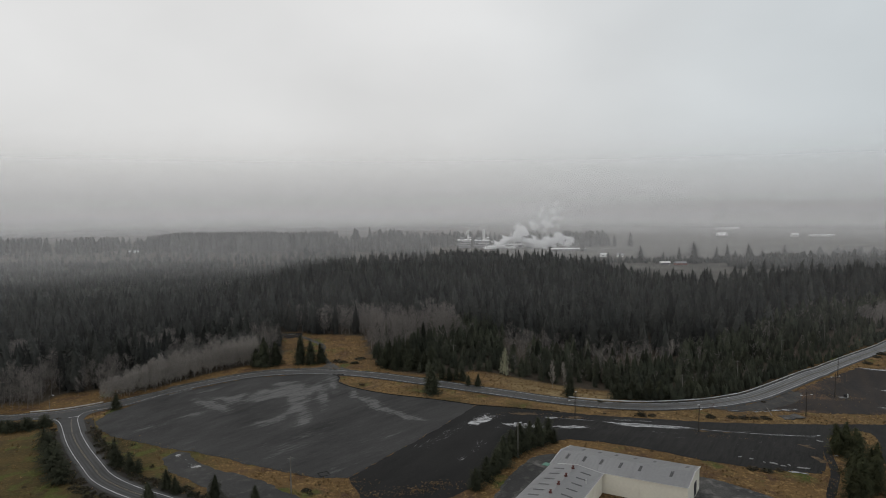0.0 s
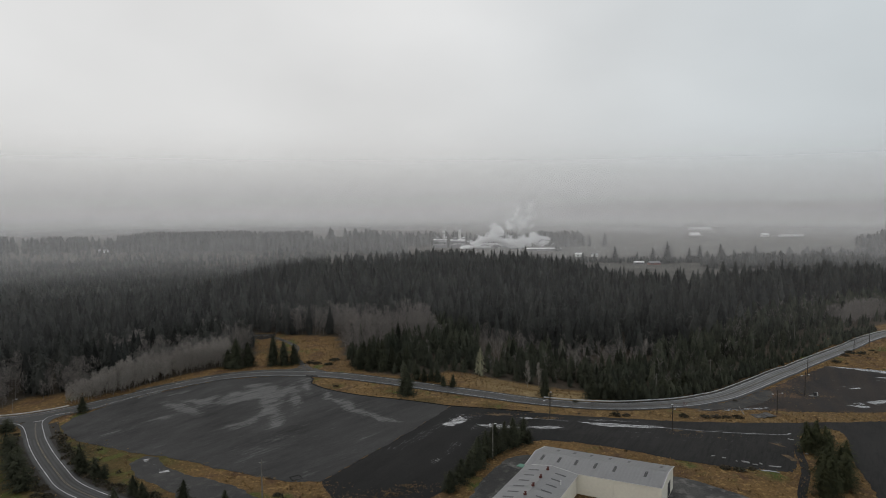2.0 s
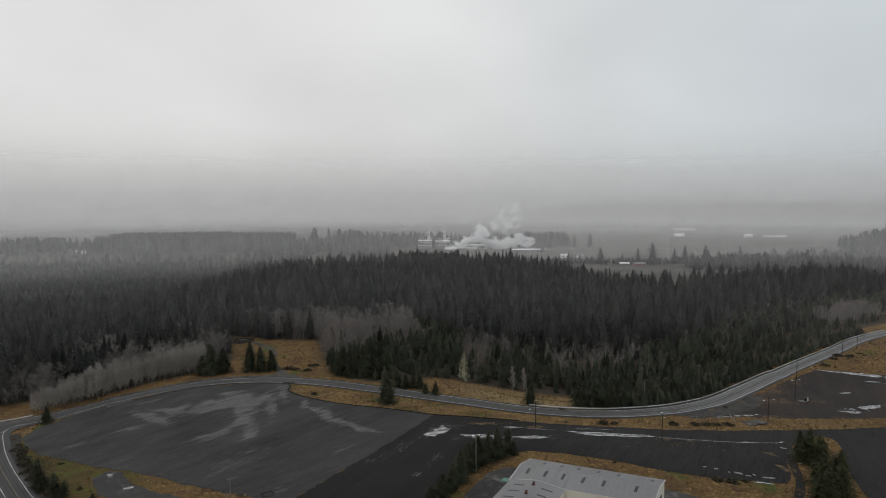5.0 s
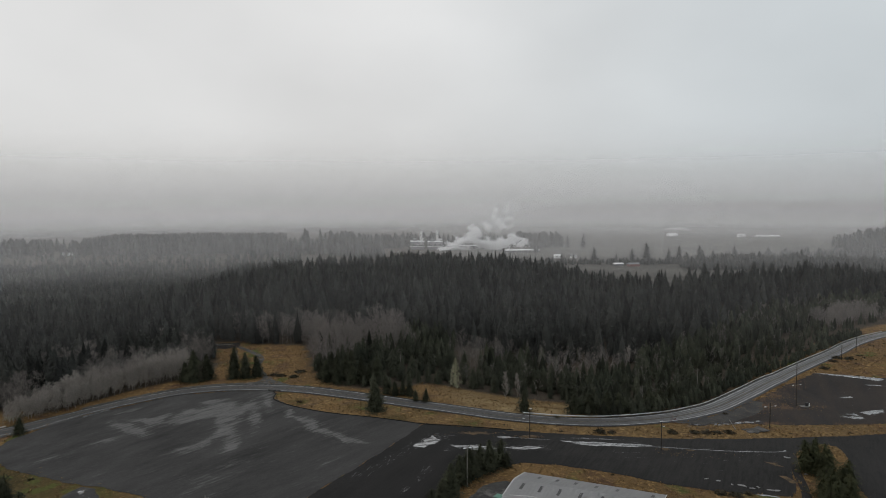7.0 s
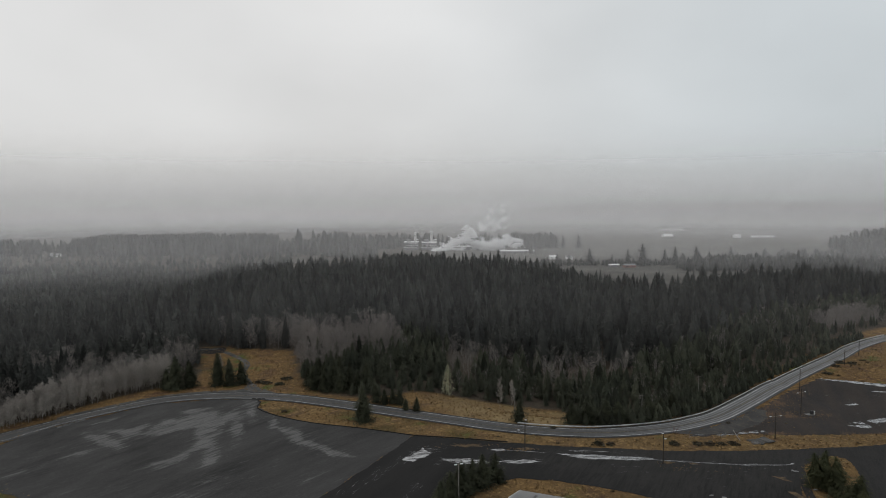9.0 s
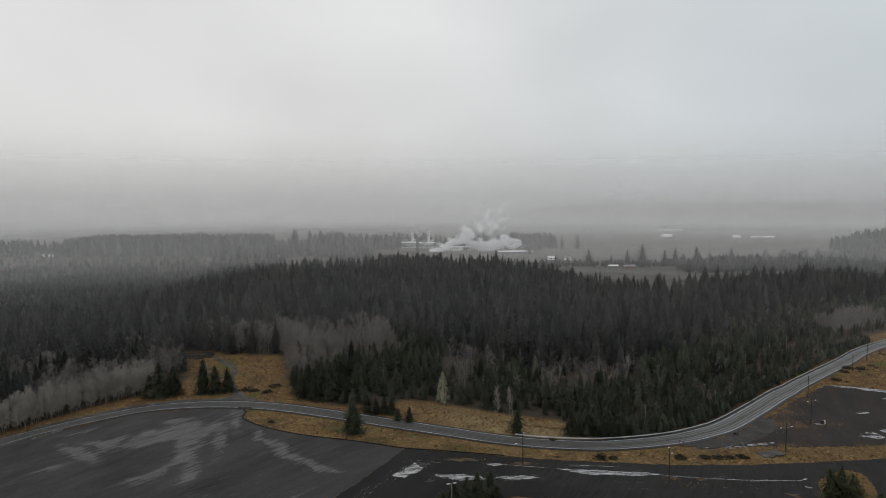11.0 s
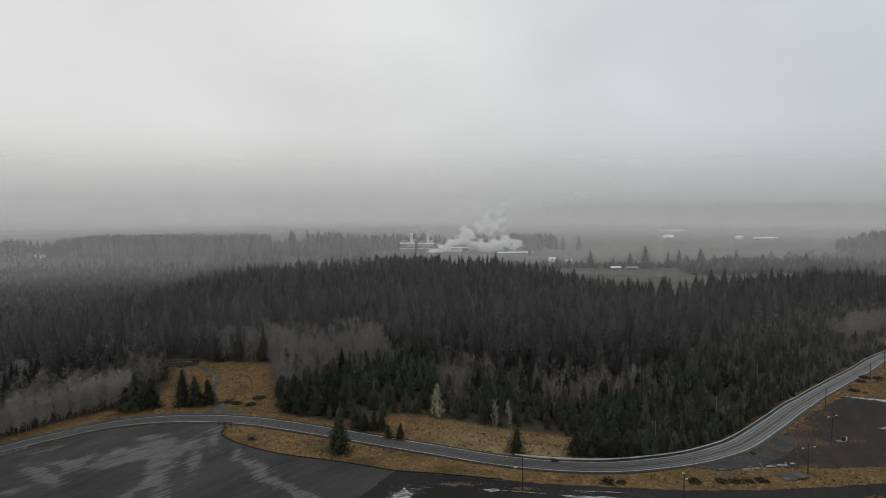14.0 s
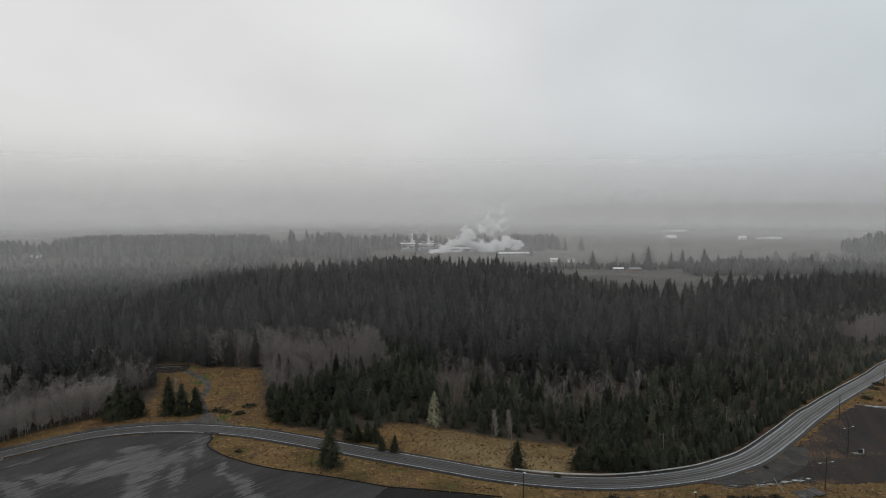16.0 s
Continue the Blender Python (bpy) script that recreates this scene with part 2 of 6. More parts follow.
def asphalt_material(name, a, b, pale, smears, streak_turn, amount, gain=1.7):
    """Old asphalt: two greys, faint paving lanes, and pale silt smears of given place, length, width and turn."""
    m, n, l, p = nodes_of(name, 0.9, 0, 0.12)
    v = place_of(n, l)
    col = mix_color(n, l, noise_out(n, l, v, 0.03, 5), a, b)
    lanes = noise_out(n, l, place_of(n, l, (0.016, 0.13, 1), streak_turn), 1.0, 7, 0.35, 0.8, 0.65)
    col = mix_color(n, l, lanes, col, tuple(0.86 * x + 0.14 * y for x, y in zip(b, pale)))
    total = None
    g = n.new("ShaderNodeNewGeometry")
    ragged = n.new("ShaderNodeTexNoise")
    ragged.inputs["Scale"].default_value, ragged.inputs["Detail"].default_value, ragged.inputs["Roughness"].default_value = 0.13, 7, 0.68
    l.new(g.outputs["Position"], ragged.inputs["Vector"])
    shift = n.new("ShaderNodeVectorMath")
    shift.operation = "MULTIPLY_ADD"
    shift.inputs[1].default_value, shift.inputs[2].default_value = (11, 11, 0), (-5.5, -5.5, 0)
    l.new(ragged.outputs["Color"], shift.inputs[0])
    torn = n.new("ShaderNodeVectorMath")
    l.new(g.outputs["Position"], torn.inputs[0])
    l.new(shift.outputs[0], torn.inputs[1])
    for x, y, ln, wd, turn, *much in smears:
        w = n.new("ShaderNodeMapping")
        w.vector_type = "TEXTURE"
        w.inputs["Location"].default_value = (x, y, -4)
        w.inputs["Rotation"].default_value = (0, 0, radians(turn))
        w.inputs["Scale"].default_value = (ln, wd, 60)
        l.new(torn.outputs[0], w.inputs[0])
        t = n.new("ShaderNodeTexGradient")
        t.gradient_type = "SPHERICAL"
        l.new(w.outputs[0], t.inputs[0])
        k = n.new("ShaderNodeMath")
        k.operation = "MULTIPLY_ADD"
        k.inputs[1].default_value, k.inputs[2].default_value = much[0] if much else 1.0, 0
        l.new(t.outputs["Fac"], k.inputs[0])
        if total is not None:
            l.new(total, k.inputs[2])
        total = k.outputs[0]
    streak = noise_out(n, l, place_of(n, l, (0.07, 1.15, 1), streak_turn), 1.0, 9, 0.36, 0.66, 0.72)
    cloudy = noise_out(n, l, place_of(n, l, (0.09, 0.2, 1), streak_turn + 0.4), 1.0, 8, 0.34, 0.68, 0.66)

    def sum_of(one, k, two):
        q = n.new("ShaderNodeMath")
        q.operation = "MULTIPLY_ADD"
        q.inputs[1].default_value = k
        l.new(one, q.inputs[0])
        if isinstance(two, float):
            q.inputs[2].default_value = two
        else:
            l.new(two, q.inputs[2])
        return q.outputs[0]

    fine_streak = noise_out(n, l, place_of(n, l, (0.14, 2.4, 1), streak_turn + 0.1), 1.0, 6, 0.34, 0.68, 0.7)
    body = n.new("ShaderNodeMath")
    body.operation, body.use_clamp = "MULTIPLY", True
    body.inputs[1].default_value = gain
    l.new(total, body.inputs[0])
    value = sum_of(streak, 1.1, sum_of(cloudy, 0.6, sum_of(fine_streak, 0.75, sum_of(body.outputs[0], 1.05, -1.5))))
    r = n.new("ShaderNodeMapRange")
    r.interpolation_type = "SMOOTHSTEP"
    r.inputs["From Min"].default_value, r.inputs["From Max"].default_value = 0.0, 1.0
    r.inputs["To Max"].default_value = amount
    l.new(value, r.inputs["Value"])
    col = mix_color(n, l, r.outputs[0], col, pale)
    scuff = noise_out(n, l, place_of(n, l, (0.03, 1.1, 1), streak_turn + 0.12), 1.0, 6, 0.56, 0.74, 0.7)
    col = mix_color(n, l, scuff, col, tuple(0.9 * x + 0.10 * y for x, y in zip(b, pale)))
    fine = noise_out(n, l, v, 2.0, 8, 0.30, 0.70, 0.85)
    col = mix_color(n, l, 1.0, col, mix_color(n, l, fine, (0.52, 0.52, 0.52), (1.46, 1.46, 1.46)), "MULTIPLY")
    l.new(col, p.inputs["Base Color"])
    bump_on(n, l, p, fine, 0.25, 0.05)
    return m


def road_material(name, k, bands=1.0):
    """Grey worn asphalt with paler wheel paths and darker edges; UV: metres across from the centre, metres along."""
    m, n, l, p = nodes_of(name, 0.75, 0, 0.2)
    uv = n.new("ShaderNodeUVMap")
    s = n.new("ShaderNodeSeparateXYZ")
    l.new(uv.outputs[0], s.inputs[0])
    ab = n.new("ShaderNodeMath")
    ab.operation = "ABSOLUTE"
    l.new(s.outputs[0], ab.inputs[0])
    r = n.new("ShaderNodeValToRGB")
    pts = [(0.0, 0.035), (0.08, 0.04), (0.16, 0.115), (0.26, 0.04), (0.37, 0.12), (0.47, 0.05), (0.58, 0.125), (0.68, 0.035), (1.0, 0.03)]
    pts = [(at, 0.075 + (g - 0.075) * bands) for at, g in pts]
    while len(r.color_ramp.elements) < len(pts):
        r.color_ramp.elements.new(0.5)
    for el, (at, g) in zip(r.color_ramp.elements, pts):
        el.position, el.color = at, (g * k, g * k * 1.0, g * k * 1.005, 1)
    sc = n.new("ShaderNodeMath")
    sc.operation = "MULTIPLY"
    sc.inputs[1].default_value = 1 / 6
    l.new(ab.outputs[0], sc.inputs[0])
    l.new(sc.outputs[0], r.inputs[0])
    mp = n.new("ShaderNodeMapping")
    mp.inputs["Scale"].default_value = (0.9, 0.05, 1)
    l.new(uv.outputs[0], mp.inputs[0])
    patchy = noise_out(n, l, mp.outputs[0], 1.0, 5, 0.3, 0.7)
    col = mix_color(n, l, 1.0, r.outputs[0], mix_color(n, l, patchy, (0.72, 0.72, 0.72), (1.22, 1.22, 1.24)), "MULTIPLY")
    fine = noise_out(n, l, place_of(n, l), 2.0, 5, 0.25, 0.75)
    col = mix_color(n, l, 1.0, col, mix_color(n, l, fine, (0.75, 0.75, 0.75), (1.22, 1.22, 1.22)), "MULTIPLY")
    pos = n.new("ShaderNodeSeparateXYZ")
    l.new(place_of(n, l), pos.inputs[0])
    worn = n.new("ShaderNodeMapRange")
    worn.interpolation_type = "SMOOTHSTEP"
    worn.inputs["From Min"].default_value, worn.inputs["From Max"].default_value = 50, 150
    worn.inputs["To Min"].default_value, worn.inputs["To Max"].default_value = 0.95, 2.2
    l.new(pos.outputs[0], worn.inputs["Value"])
    sv = n.new("ShaderNodeVectorMath")
    sv.operation = "SCALE"
    l.new(col, sv.inputs[0])
    l.new(worn.outputs[0], sv.inputs["Scale"])
    col = sv.outputs[0]
    l.new(col, p.inputs["Base Color"])
    bump_on(n, l, p, fine, 0.2, 0.03)
    return m


def sky_sheen_material():
    """Wet streaks over dark asphalt; their pale colour stands in for reflected sky."""
    m, n, l, p = nodes_of("painted_sky_sheen", 0.25, 0, 0.5)
    streaks = noise_out(n, l, place_of(n, l, (0.18, 0.9, 1), -0.15), 1.0, 8, 0.44, 0.58, 0.75)
    col = mix_color(n, l, streaks, (0.018, 0.018, 0.019), (0.30, 0.305, 0.31))
    l.new(col, p.inputs["Base Color"])
    return m


def mist_material(name, strength, low, full, thin, gone, west=None, rest=0.0):
    """Thin mist: lets most light through and scatters the rest both ways; thins out upwards and near the ground."""
    m = bpy.data.materials.new(name)
    m.use_nodes = True
    n, l = m.node_tree.nodes, m.node_tree.links
    n.remove(n["Principled BSDF"])
    d, t, c = n.new("ShaderNodeBsdfDiffuse"), n.new("ShaderNodeBsdfTranslucent"), n.new("ShaderNodeBsdfTransparent")
    for q in (d, t):
        q.inputs["Color"].default_value = (0.99, 0.982, 0.988, 1)
    both, mx = n.new("ShaderNodeMixShader"), n.new("ShaderNodeMixShader")
    both.inputs[0].default_value = 0.5
    l.new(d.outputs[0], both.inputs[1])
    l.new(t.outputs[0], both.inputs[2])
    g = n.new("ShaderNodeNewGeometry")
    s = n.new("ShaderNodeSeparateXYZ")
    l.new(g.outputs["Position"], s.inputs[0])
    up = n.new("ShaderNodeMapRange")
    up.interpolation_type = "SMOOTHSTEP"
    up.inputs["From Min"].default_value, up.inputs["From Max"].default_value = low, full
    l.new(s.outputs["Z"], up.inputs["Value"])
    dn = n.new("ShaderNodeMapRange")
    dn.interpolation_type = "SMOOTHSTEP"
    dn.inputs["From Min"].default_value, dn.inputs["From Max"].default_value = thin, gone
    dn.inputs["To Min"].default_value, dn.inputs["To Max"].default_value = strength, 0
    l.new(s.outputs["Z"], dn.inputs["Value"])
    k = n.new("ShaderNodeMath")
    k.operation = "MULTIPLY"
    l.new(up.outputs[0], k.inputs[0])
    l.new(dn.outputs[0], k.inputs[1])
    drift = noise_out(n, l, place_of(n, l, (0.0015, 0.0015, 0.003)), 1.0, 2, 0.3, 0.7)
    sc = n.new("ShaderNodeMapRange")
    sc.inputs["To Min"].default_value, sc.inputs["To Max"].default_value = 0.97, 1.03
    l.new(drift, sc.inputs["Value"])
    k2 = n.new("ShaderNodeMath")
    k2.operation = "MULTIPLY"
    l.new(k.outputs[0], k2.inputs[0])
    l.new(sc.outputs[0], k2.inputs[1])
    out = k2.outputs[0]
    if west:
        wr = n.new("ShaderNodeMapRange")
        wr.interpolation_type = "SMOOTHSTEP"
        wr.inputs["From Min"].default_value, wr.inputs["From Max"].default_value = west
        wr.inputs["To Min"].default_value, wr.inputs["To Max"].default_value = 1, rest
        l.new(s.outputs["X"], wr.inputs["Value"])
        k3 = n.new("ShaderNodeMath")
        k3.operation = "MULTIPLY"
        l.new(out, k3.inputs[0])
        l.new(wr.outputs[0], k3.inputs[1])
        out = k3.outputs[0]
    l.new(out, mx.inputs[0])
    l.new(c.outputs[0], mx.inputs[1])
    l.new(both.outputs[0], mx.inputs[2])
    l.new(mx.outputs[0], n["Material Output"].inputs[0])
    return m


# ---- mesh helpers ----
def arrays_mesh(name, V, T, mats, index=None):
    """A mesh from arrays of places and triangles."""
    V, T = np.asarray(V, dtype=np.float32), np.asarray(T, dtype=np.int32)
    me = bpy.data.meshes.new(name)
    me.vertices.add(len(V))
    me.vertices.foreach_set("co", V.ravel())
    me.loops.add(T.size)
    me.loops.foreach_set("vertex_index", T.ravel())
    me.polygons.add(len(T))
    me.polygons.foreach_set("loop_start", np.arange(0, T.size, 3, dtype=np.int32))
    me.polygons.foreach_set("loop_total", np.full(len(T), 3, dtype=np.int32))
    for m in mats:
        me.materials.append(m)
    if index is not None:
        me.polygons.foreach_set("material_index", np.asarray(index, dtype=np.int32))
    me.update(calc_edges=True)
    return me


def part(name, bm, material, parent=None, label=""):
    me = bpy.data.meshes.new(name)
    bm.normal_update()
    bm.to_mesh(me)
    bm.free()
    me.materials.append(material)
    ob = new(name, me)
    ob.parent = parent
    if label:
        tagged(ob, label)
    return ob


def box_bm(x, y, z, cx=0, cy=0, cz=0, bevel=0.0):
    bm = bmesh.new()
    bmesh.ops.create_cube(bm, size=1)
    for v in bm.verts:
        v.co = Vector((v.co.x * x + cx, v.co.y * y + cy, v.co.z * z + cz))
    if bevel:
        bmesh.ops.bevel(bm, geom=bm.edges[:], offset=bevel, segments=1, affect="EDGES")
    return bm


def tube_bm(path, radii, sides=6):
    """A tapered tube along a line of places."""
    bm = bmesh.new()
    rings = []
    for i, p in enumerate(path):
        d = (Vector(path[min(i + 1, len(path) - 1)]) - Vector(path[max(i - 1, 0)])).normalized()
        a = d.orthogonal().normalized()
        b = d.cross(a)
        rings.append([bm.verts.new(Vector(p) + radii[i] * (math.cos(k * math.tau / sides) * a + math.sin(k * math.tau / sides) * b)) for k in range(sides)])
    for r, s in zip(rings, rings[1:]):
        for k in range(sides):
            bm.faces.new((r[k], r[(k + 1) % sides], s[(k + 1) % sides], s[k]))
    bm.faces.new(rings[0][::-1])
    bm.faces.new(rings[-1])
    return bm


# ---- the lie of the land ----
EDGE = [(-400, 310), (-200, 301), (-160, 298), (-139, 307), (-120, 327), (-97, 342), (-68, 340), (-37, 326), (4, 300), (39, 279), (72, 273), (97, 277),
        (127, 292), (148, 311), (178, 345), (204, 376), (250, 415), (307, 467), (360, 500), (460, 520)]
CREST_X, CREST_Y = [-300, -100, 16, 120, 190, 215, 240, 330, 450, 600], [700, 640, 715, 690, 630, 545, 522, 595, 680, 760]
EDGE_X, EDGE_Y = [p[0] for p in EDGE], [p[1] for p in EDGE]


def ease(a, b, x):
    t = np.clip((x - a) / (b - a), 0, 1)
    return t * t * (3 - 2 * t)


def beyond(x, y):
    """How far a place lies past the far edge of the road."""
    return y - np.interp(x, EDGE_X, EDGE_Y)


def height(x, y):
    u = np.clip((x - 20) / 160, -1.35, 1.15)
    z = -2 - 9 * u * u * np.where(u < 0, 0.8, 1.0)
    e = beyond(x, y)
    right = ease(-10, 90, x)
    deep = np.minimum(z, -(3 + 13 * right)) - 4 * right * ease(50, 150, e)
    z = z + (deep - z) * ease(2, 55, e)
    crest_y = np.interp(x, CREST_X, CREST_Y)
    crest_z = np.interp(x, [-600, -300, -180, -100, 16, 120, 190, 225, 270, 330, 450], [-18, -18, -13, -1, 4, 0, -8, -2, -2, -6, -10])
    start = y - e + np.interp(x, [90, 180], [135, 78])
    z = z + (crest_z - z) * ease(0, 1, (y - start) / np.maximum(crest_y - start, 45))
    z = z + (-14 - z) * ease(30, 190, y - crest_y) * ease(-160, -40, x)
    z = z + (-3 - z) * ease(930, 1130, y) * (1 - ease(-190, -80, x))
    z = z + 24 * ease(650, 830, x) * ease(800, 960, y) * (1 - ease(1100, 1350, y))
    z = z - ease(1300, 2300, y) * (22 * ease(-200, 500, x) + 50 * (1 - ease(-200, 300, x)))
    return z


def ground_z(x, y):
    return float(height(np.float64(x), np.float64(y)))


def inside(poly, x, y):
    """Whether places lie in a polygon of the plan."""
    x, y = np.asarray(x), np.asarray(y)
    hit = np.zeros(x.shape, bool)
    for (ax, ay), (bx, by) in zip(poly, poly[1:] + poly[:1]):
        hit ^= ((ay > y) != (by > y)) & (x < (bx - ax) * (y - ay) / (by - ay + 1e-12) + ax)
    return hit


def smooth_line(pts, step=3.0):
    """A smooth line through the places (Catmull-Rom), about step metres apart."""
    P = [Vector(p) for p in pts]
    P = [2 * P[0] - P[1]] + P + [2 * P[-1] - P[-2]]
    out = []
    for a, b, c, d in zip(P, P[1:], P[2:], P[3:]):
        n = max(1, int((c - b).length / step))
        for i in range(n):
            t = i / n
            out.append(0.5 * ((2 * b) + (c - a) * t + (2 * a - 5 * b + 4 * c - d) * t * t + (3 * b - a - 3 * c + d) * t ** 3))
    return out + [P[-2]]


def offset_line(line, d):
    """The line moved d metres to its right."""
    out = []
    for i, p in enumerate(line):
        t = (line[min(i + 1, len(line) - 1)] - line[max(i - 1, 0)]).normalized()
        out.append(p + d * Vector((t.y, -t.x)))
    return out


def ribbon(name, line, lefts, rights, lift, mat, cross=6, parent=None):
    """A strip draped on the ground along a line, from -lefts to rights across; UV in metres."""
    V, F, UV = [], [], []
    run = 0
    for i, p in enumerate(line):
        t = (line[min(i + 1, len(line) - 1)] - line[max(i - 1, 0)]).normalized()
        if i:
            run += (p - line[i - 1]).length
        for k in range(cross + 1):
            d = -lefts + (lefts + rights) * k / cross
            q = p + d * Vector((t.y, -t.x))
            V.append((q.x, q.y, ground_z(q.x, q.y) + lift))
            UV.append((d, run))
    w = cross + 1
    for i in range(len(line) - 1):
        for k in range(cross):
            F.append((i * w + k, i * w + k + 1, (i + 1) * w + k + 1, (i + 1) * w + k))
    me = bpy.data.meshes.new(name)
    me.from_pydata(V, [], F)
    lay = me.uv_layers.new(name="UVMap")
    for lo in me.loops:
        lay.data[lo.index].uv = UV[lo.vertex_index]
    me.materials.append(mat)
    ob = new(name, me)
    ob.parent = parent
    return ob


def sheet(name, poly, lift, mat, cell=7.0, wobble=0.0, seed=0, parent=None):
    """A polygon of the plan draped on the ground, with an uneven rim where wobble is given."""
    if wobble:
        fine = []
        n = len(poly)
        for i, (a, b) in enumerate(zip(poly, poly[1:] + poly[:1])):
            a, b = Vector(a), Vector(b)
            m = max(1, int((b - a).length / max(0.6, wobble * 0.8)))
            for k in range(m):
                p = a.lerp(b, k / m)
                o = noise.noise_vector((p.x * 0.35, p.y * 0.35, seed * 7.3)) * 1.6 + noise.noise_vector((p.x * 1.3, p.y * 1.3, seed * 3.1)) * 0.7
                fine.append((p.x + o.x * wobble, p.y + o.y * wobble * 0.8))
        poly = fine
    bm = bmesh.new()
    vs = [bm.verts.new((x, y, 0)) for x, y in poly]
    es = [bm.edges.new((a, b)) for a, b in zip(vs, vs[1:] + vs[:1])]
    bmesh.ops.triangle_fill(bm, edges=es, use_beauty=True)
    xs, ys = [p[0] for p in poly], [p[1] for p in poly]
    for axis, lo, hi in ((0, min(xs), max(xs)), (1, min(ys), max(ys))):
        c = math.floor(lo / cell) * cell + cell
        while c < hi:
            co, no = [0, 0, 0], [0, 0, 0]
            co[axis], no[axis] = c, 1
            bmesh.ops.bisect_plane(bm, geom=bm.verts[:] + bm.edges[:] + bm.faces[:], plane_co=co, plane_no=no)
            c += cell
    for v in bm.verts:
        v.co.z = ground_z(v.co.x, v.co.y) + lift
    for f in bm.faces:
        if f.normal.z < 0:
            f.normal_flip()
    return part(name, bm, mat, parent)


# ---- plan of the paved ground ----
ROAD = smooth_line([(-420, 300), (-300, 298), (-220, 296.5), (-190, 293.5), (-172, 291.5), (-158, 294), (-146, 300), (-133, 308.5), (-116, 320), (-93, 330.5),
                    (-67.5, 330), (-41, 321.5), (-16.5, 308), (7, 294), (28, 282.5), (47, 273), (66.5, 268), (85.5, 268.2), (108.5, 275), (125.5, 284.5),
                    (140.5, 296), (167.5, 323), (202, 359), (234, 386), (272, 416), (298, 438), (335, 462), (420, 505)])
BRANCH = smooth_line([(-161, 292), (-157, 280), (-144.8, 258.3), (-131.3, 238.5), (-116.5, 219), (-108, 208.5), (-98, 199.5), (-86, 191), (-55, 172), (0, 145)])
LOT = [(-143, 283), (-131, 303), (-113, 314.5), (-94, 325.5), (-69, 325), (-52, 321), (-49, 317), (-48.5, 308), (-40, 297), (-25, 285.5), (-6, 276.5), (3, 272), (13, 267),
       (-1, 242), (-16, 218), (-29, 197.5), (-39, 199), (-50, 205), (-63, 212), (-86, 227), (-96, 231), (-110, 240), (-124, 249), (-135, 260), (-143, 272)]
DARK = [(13, 267), (25, 263.5), (45, 258), (63, 254), (83, 252), (102, 251), (124, 253), (147, 257.5), (173, 264.5), (194, 272), (260, 295), (260, 180), (140, 168), (126, 172),
        (134, 190), (143.5, 214), (149, 225), (158.5, 241), (162, 251), (158, 253), (150, 249), (141, 242), (137.5, 238), (133, 232), (127.5, 222), (121, 209), (117, 204.5), (96, 207), (82, 212),
        (68, 220), (53, 226), (42, 228), (33, 224), (20, 209), (12, 194), (2, 183), (-20, 176), (-29, 197.5), (-16, 218), (-1, 242)]
PATH_LINE = smooth_line([(138, 240), (134.5, 233), (129.5, 223), (122, 206), (110.5, 188), (103, 172), (96, 158)])
LOT_EAST = [(228, 369), (241, 362), (300, 340), (300, 298), (206, 287), (184, 280), (156, 273), (133, 271), (118, 267), (112, 266), (124, 275), (140, 286), (158, 303), (178, 324), (197, 344),
            (214, 358)]
SIDE_DRIVE = [(-92, 228), (-95, 222), (-88, 210), (-79, 203), (-71, 195), (-60, 180), (-30, 168), (-38, 184), (-47, 190), (-54, 198), (-64, 204.5), (-74, 210.5), (-83, 219), (-87, 226)]
YARD = [(8, 165), (14, 184), (19, 196), (28, 212), (35, 215), (39, 212), (32, 196), (20, 168), (70, 150), (60, 140), (5, 150)]
APRON = [(74, 199), (80, 197), (88, 190), (100, 178), (84, 160), (64, 171), (68, 180)]
TRACK = smooth_line([(-53, 329), (-57, 340), (-61, 350), (-68, 369), (-71, 392), (-90, 424)])
PAD = [(-113, 441), (-92, 437), (-89, 422), (-97, 420), (-107, 425)]
CLEARING = [(-104, 341), (-90, 345), (-90, 352), (-89, 377), (-101, 411), (-116, 430), (-116, 444), (-92, 440), (-75, 426), (-52, 415), (-47, 401), (-41, 365), (-33, 338), (-22, 318), (-70, 336)]
MEADOW = [(-2, 302), (-2, 312), (-9, 316), (7, 319), (14, 331), (27, 334), (43, 336), (59, 336), (74, 334), (87, 331), (86, 312), (80, 292), (66, 272), (40, 274)]

ISLAND = [(-48, 308), (-50, 318), (-16, 302), (28, 277), (66, 262), (45, 258), (3, 272), (-25, 286)]
STAND = [(-42, 366), (-12, 370), (8, 398), (6, 447), (-54, 447), (-50, 400)]

# ---- ground: one sheet to the horizon ----
gx = np.concatenate([np.linspace(-4200, -1200, 11)[:-1], np.linspace(-1200, -300, 25)[:-1], np.linspace(-300, 420, 181)[:-1], np.linspace(420, 1200, 25)[:-1], np.linspace(1200, 4200, 11)])
gy = np.concatenate([np.linspace(-600, 120, 13)[:-1], np.linspace(120, 520, 101)[:-1], np.linspace(520, 1400, 60)[:-1], np.linspace(1400, 4500, 20)])
GX, GY = np.meshgrid(gx, gy)
GZ = height(GX, GY)
near = (np.abs(GX - 60) < 400) & (GY < 560)
GZ = GZ + np.where(near, 0.0, 0.6 * np.sin(GX * 0.031) * np.cos(GY * 0.027))
nx, ny = len(gx), len(gy)
idx = np.arange(nx * ny).reshape(ny, nx)
quads = np.stack([idx[:-1, :-1], idx[:-1, 1:], idx[1:, 1:], idx[1:, :-1]], -1).reshape(-1, 4)
tris = np.concatenate([quads[:, [0, 1, 2]], quads[:, [0, 2, 3]]])
M_GROUND = ground_material()
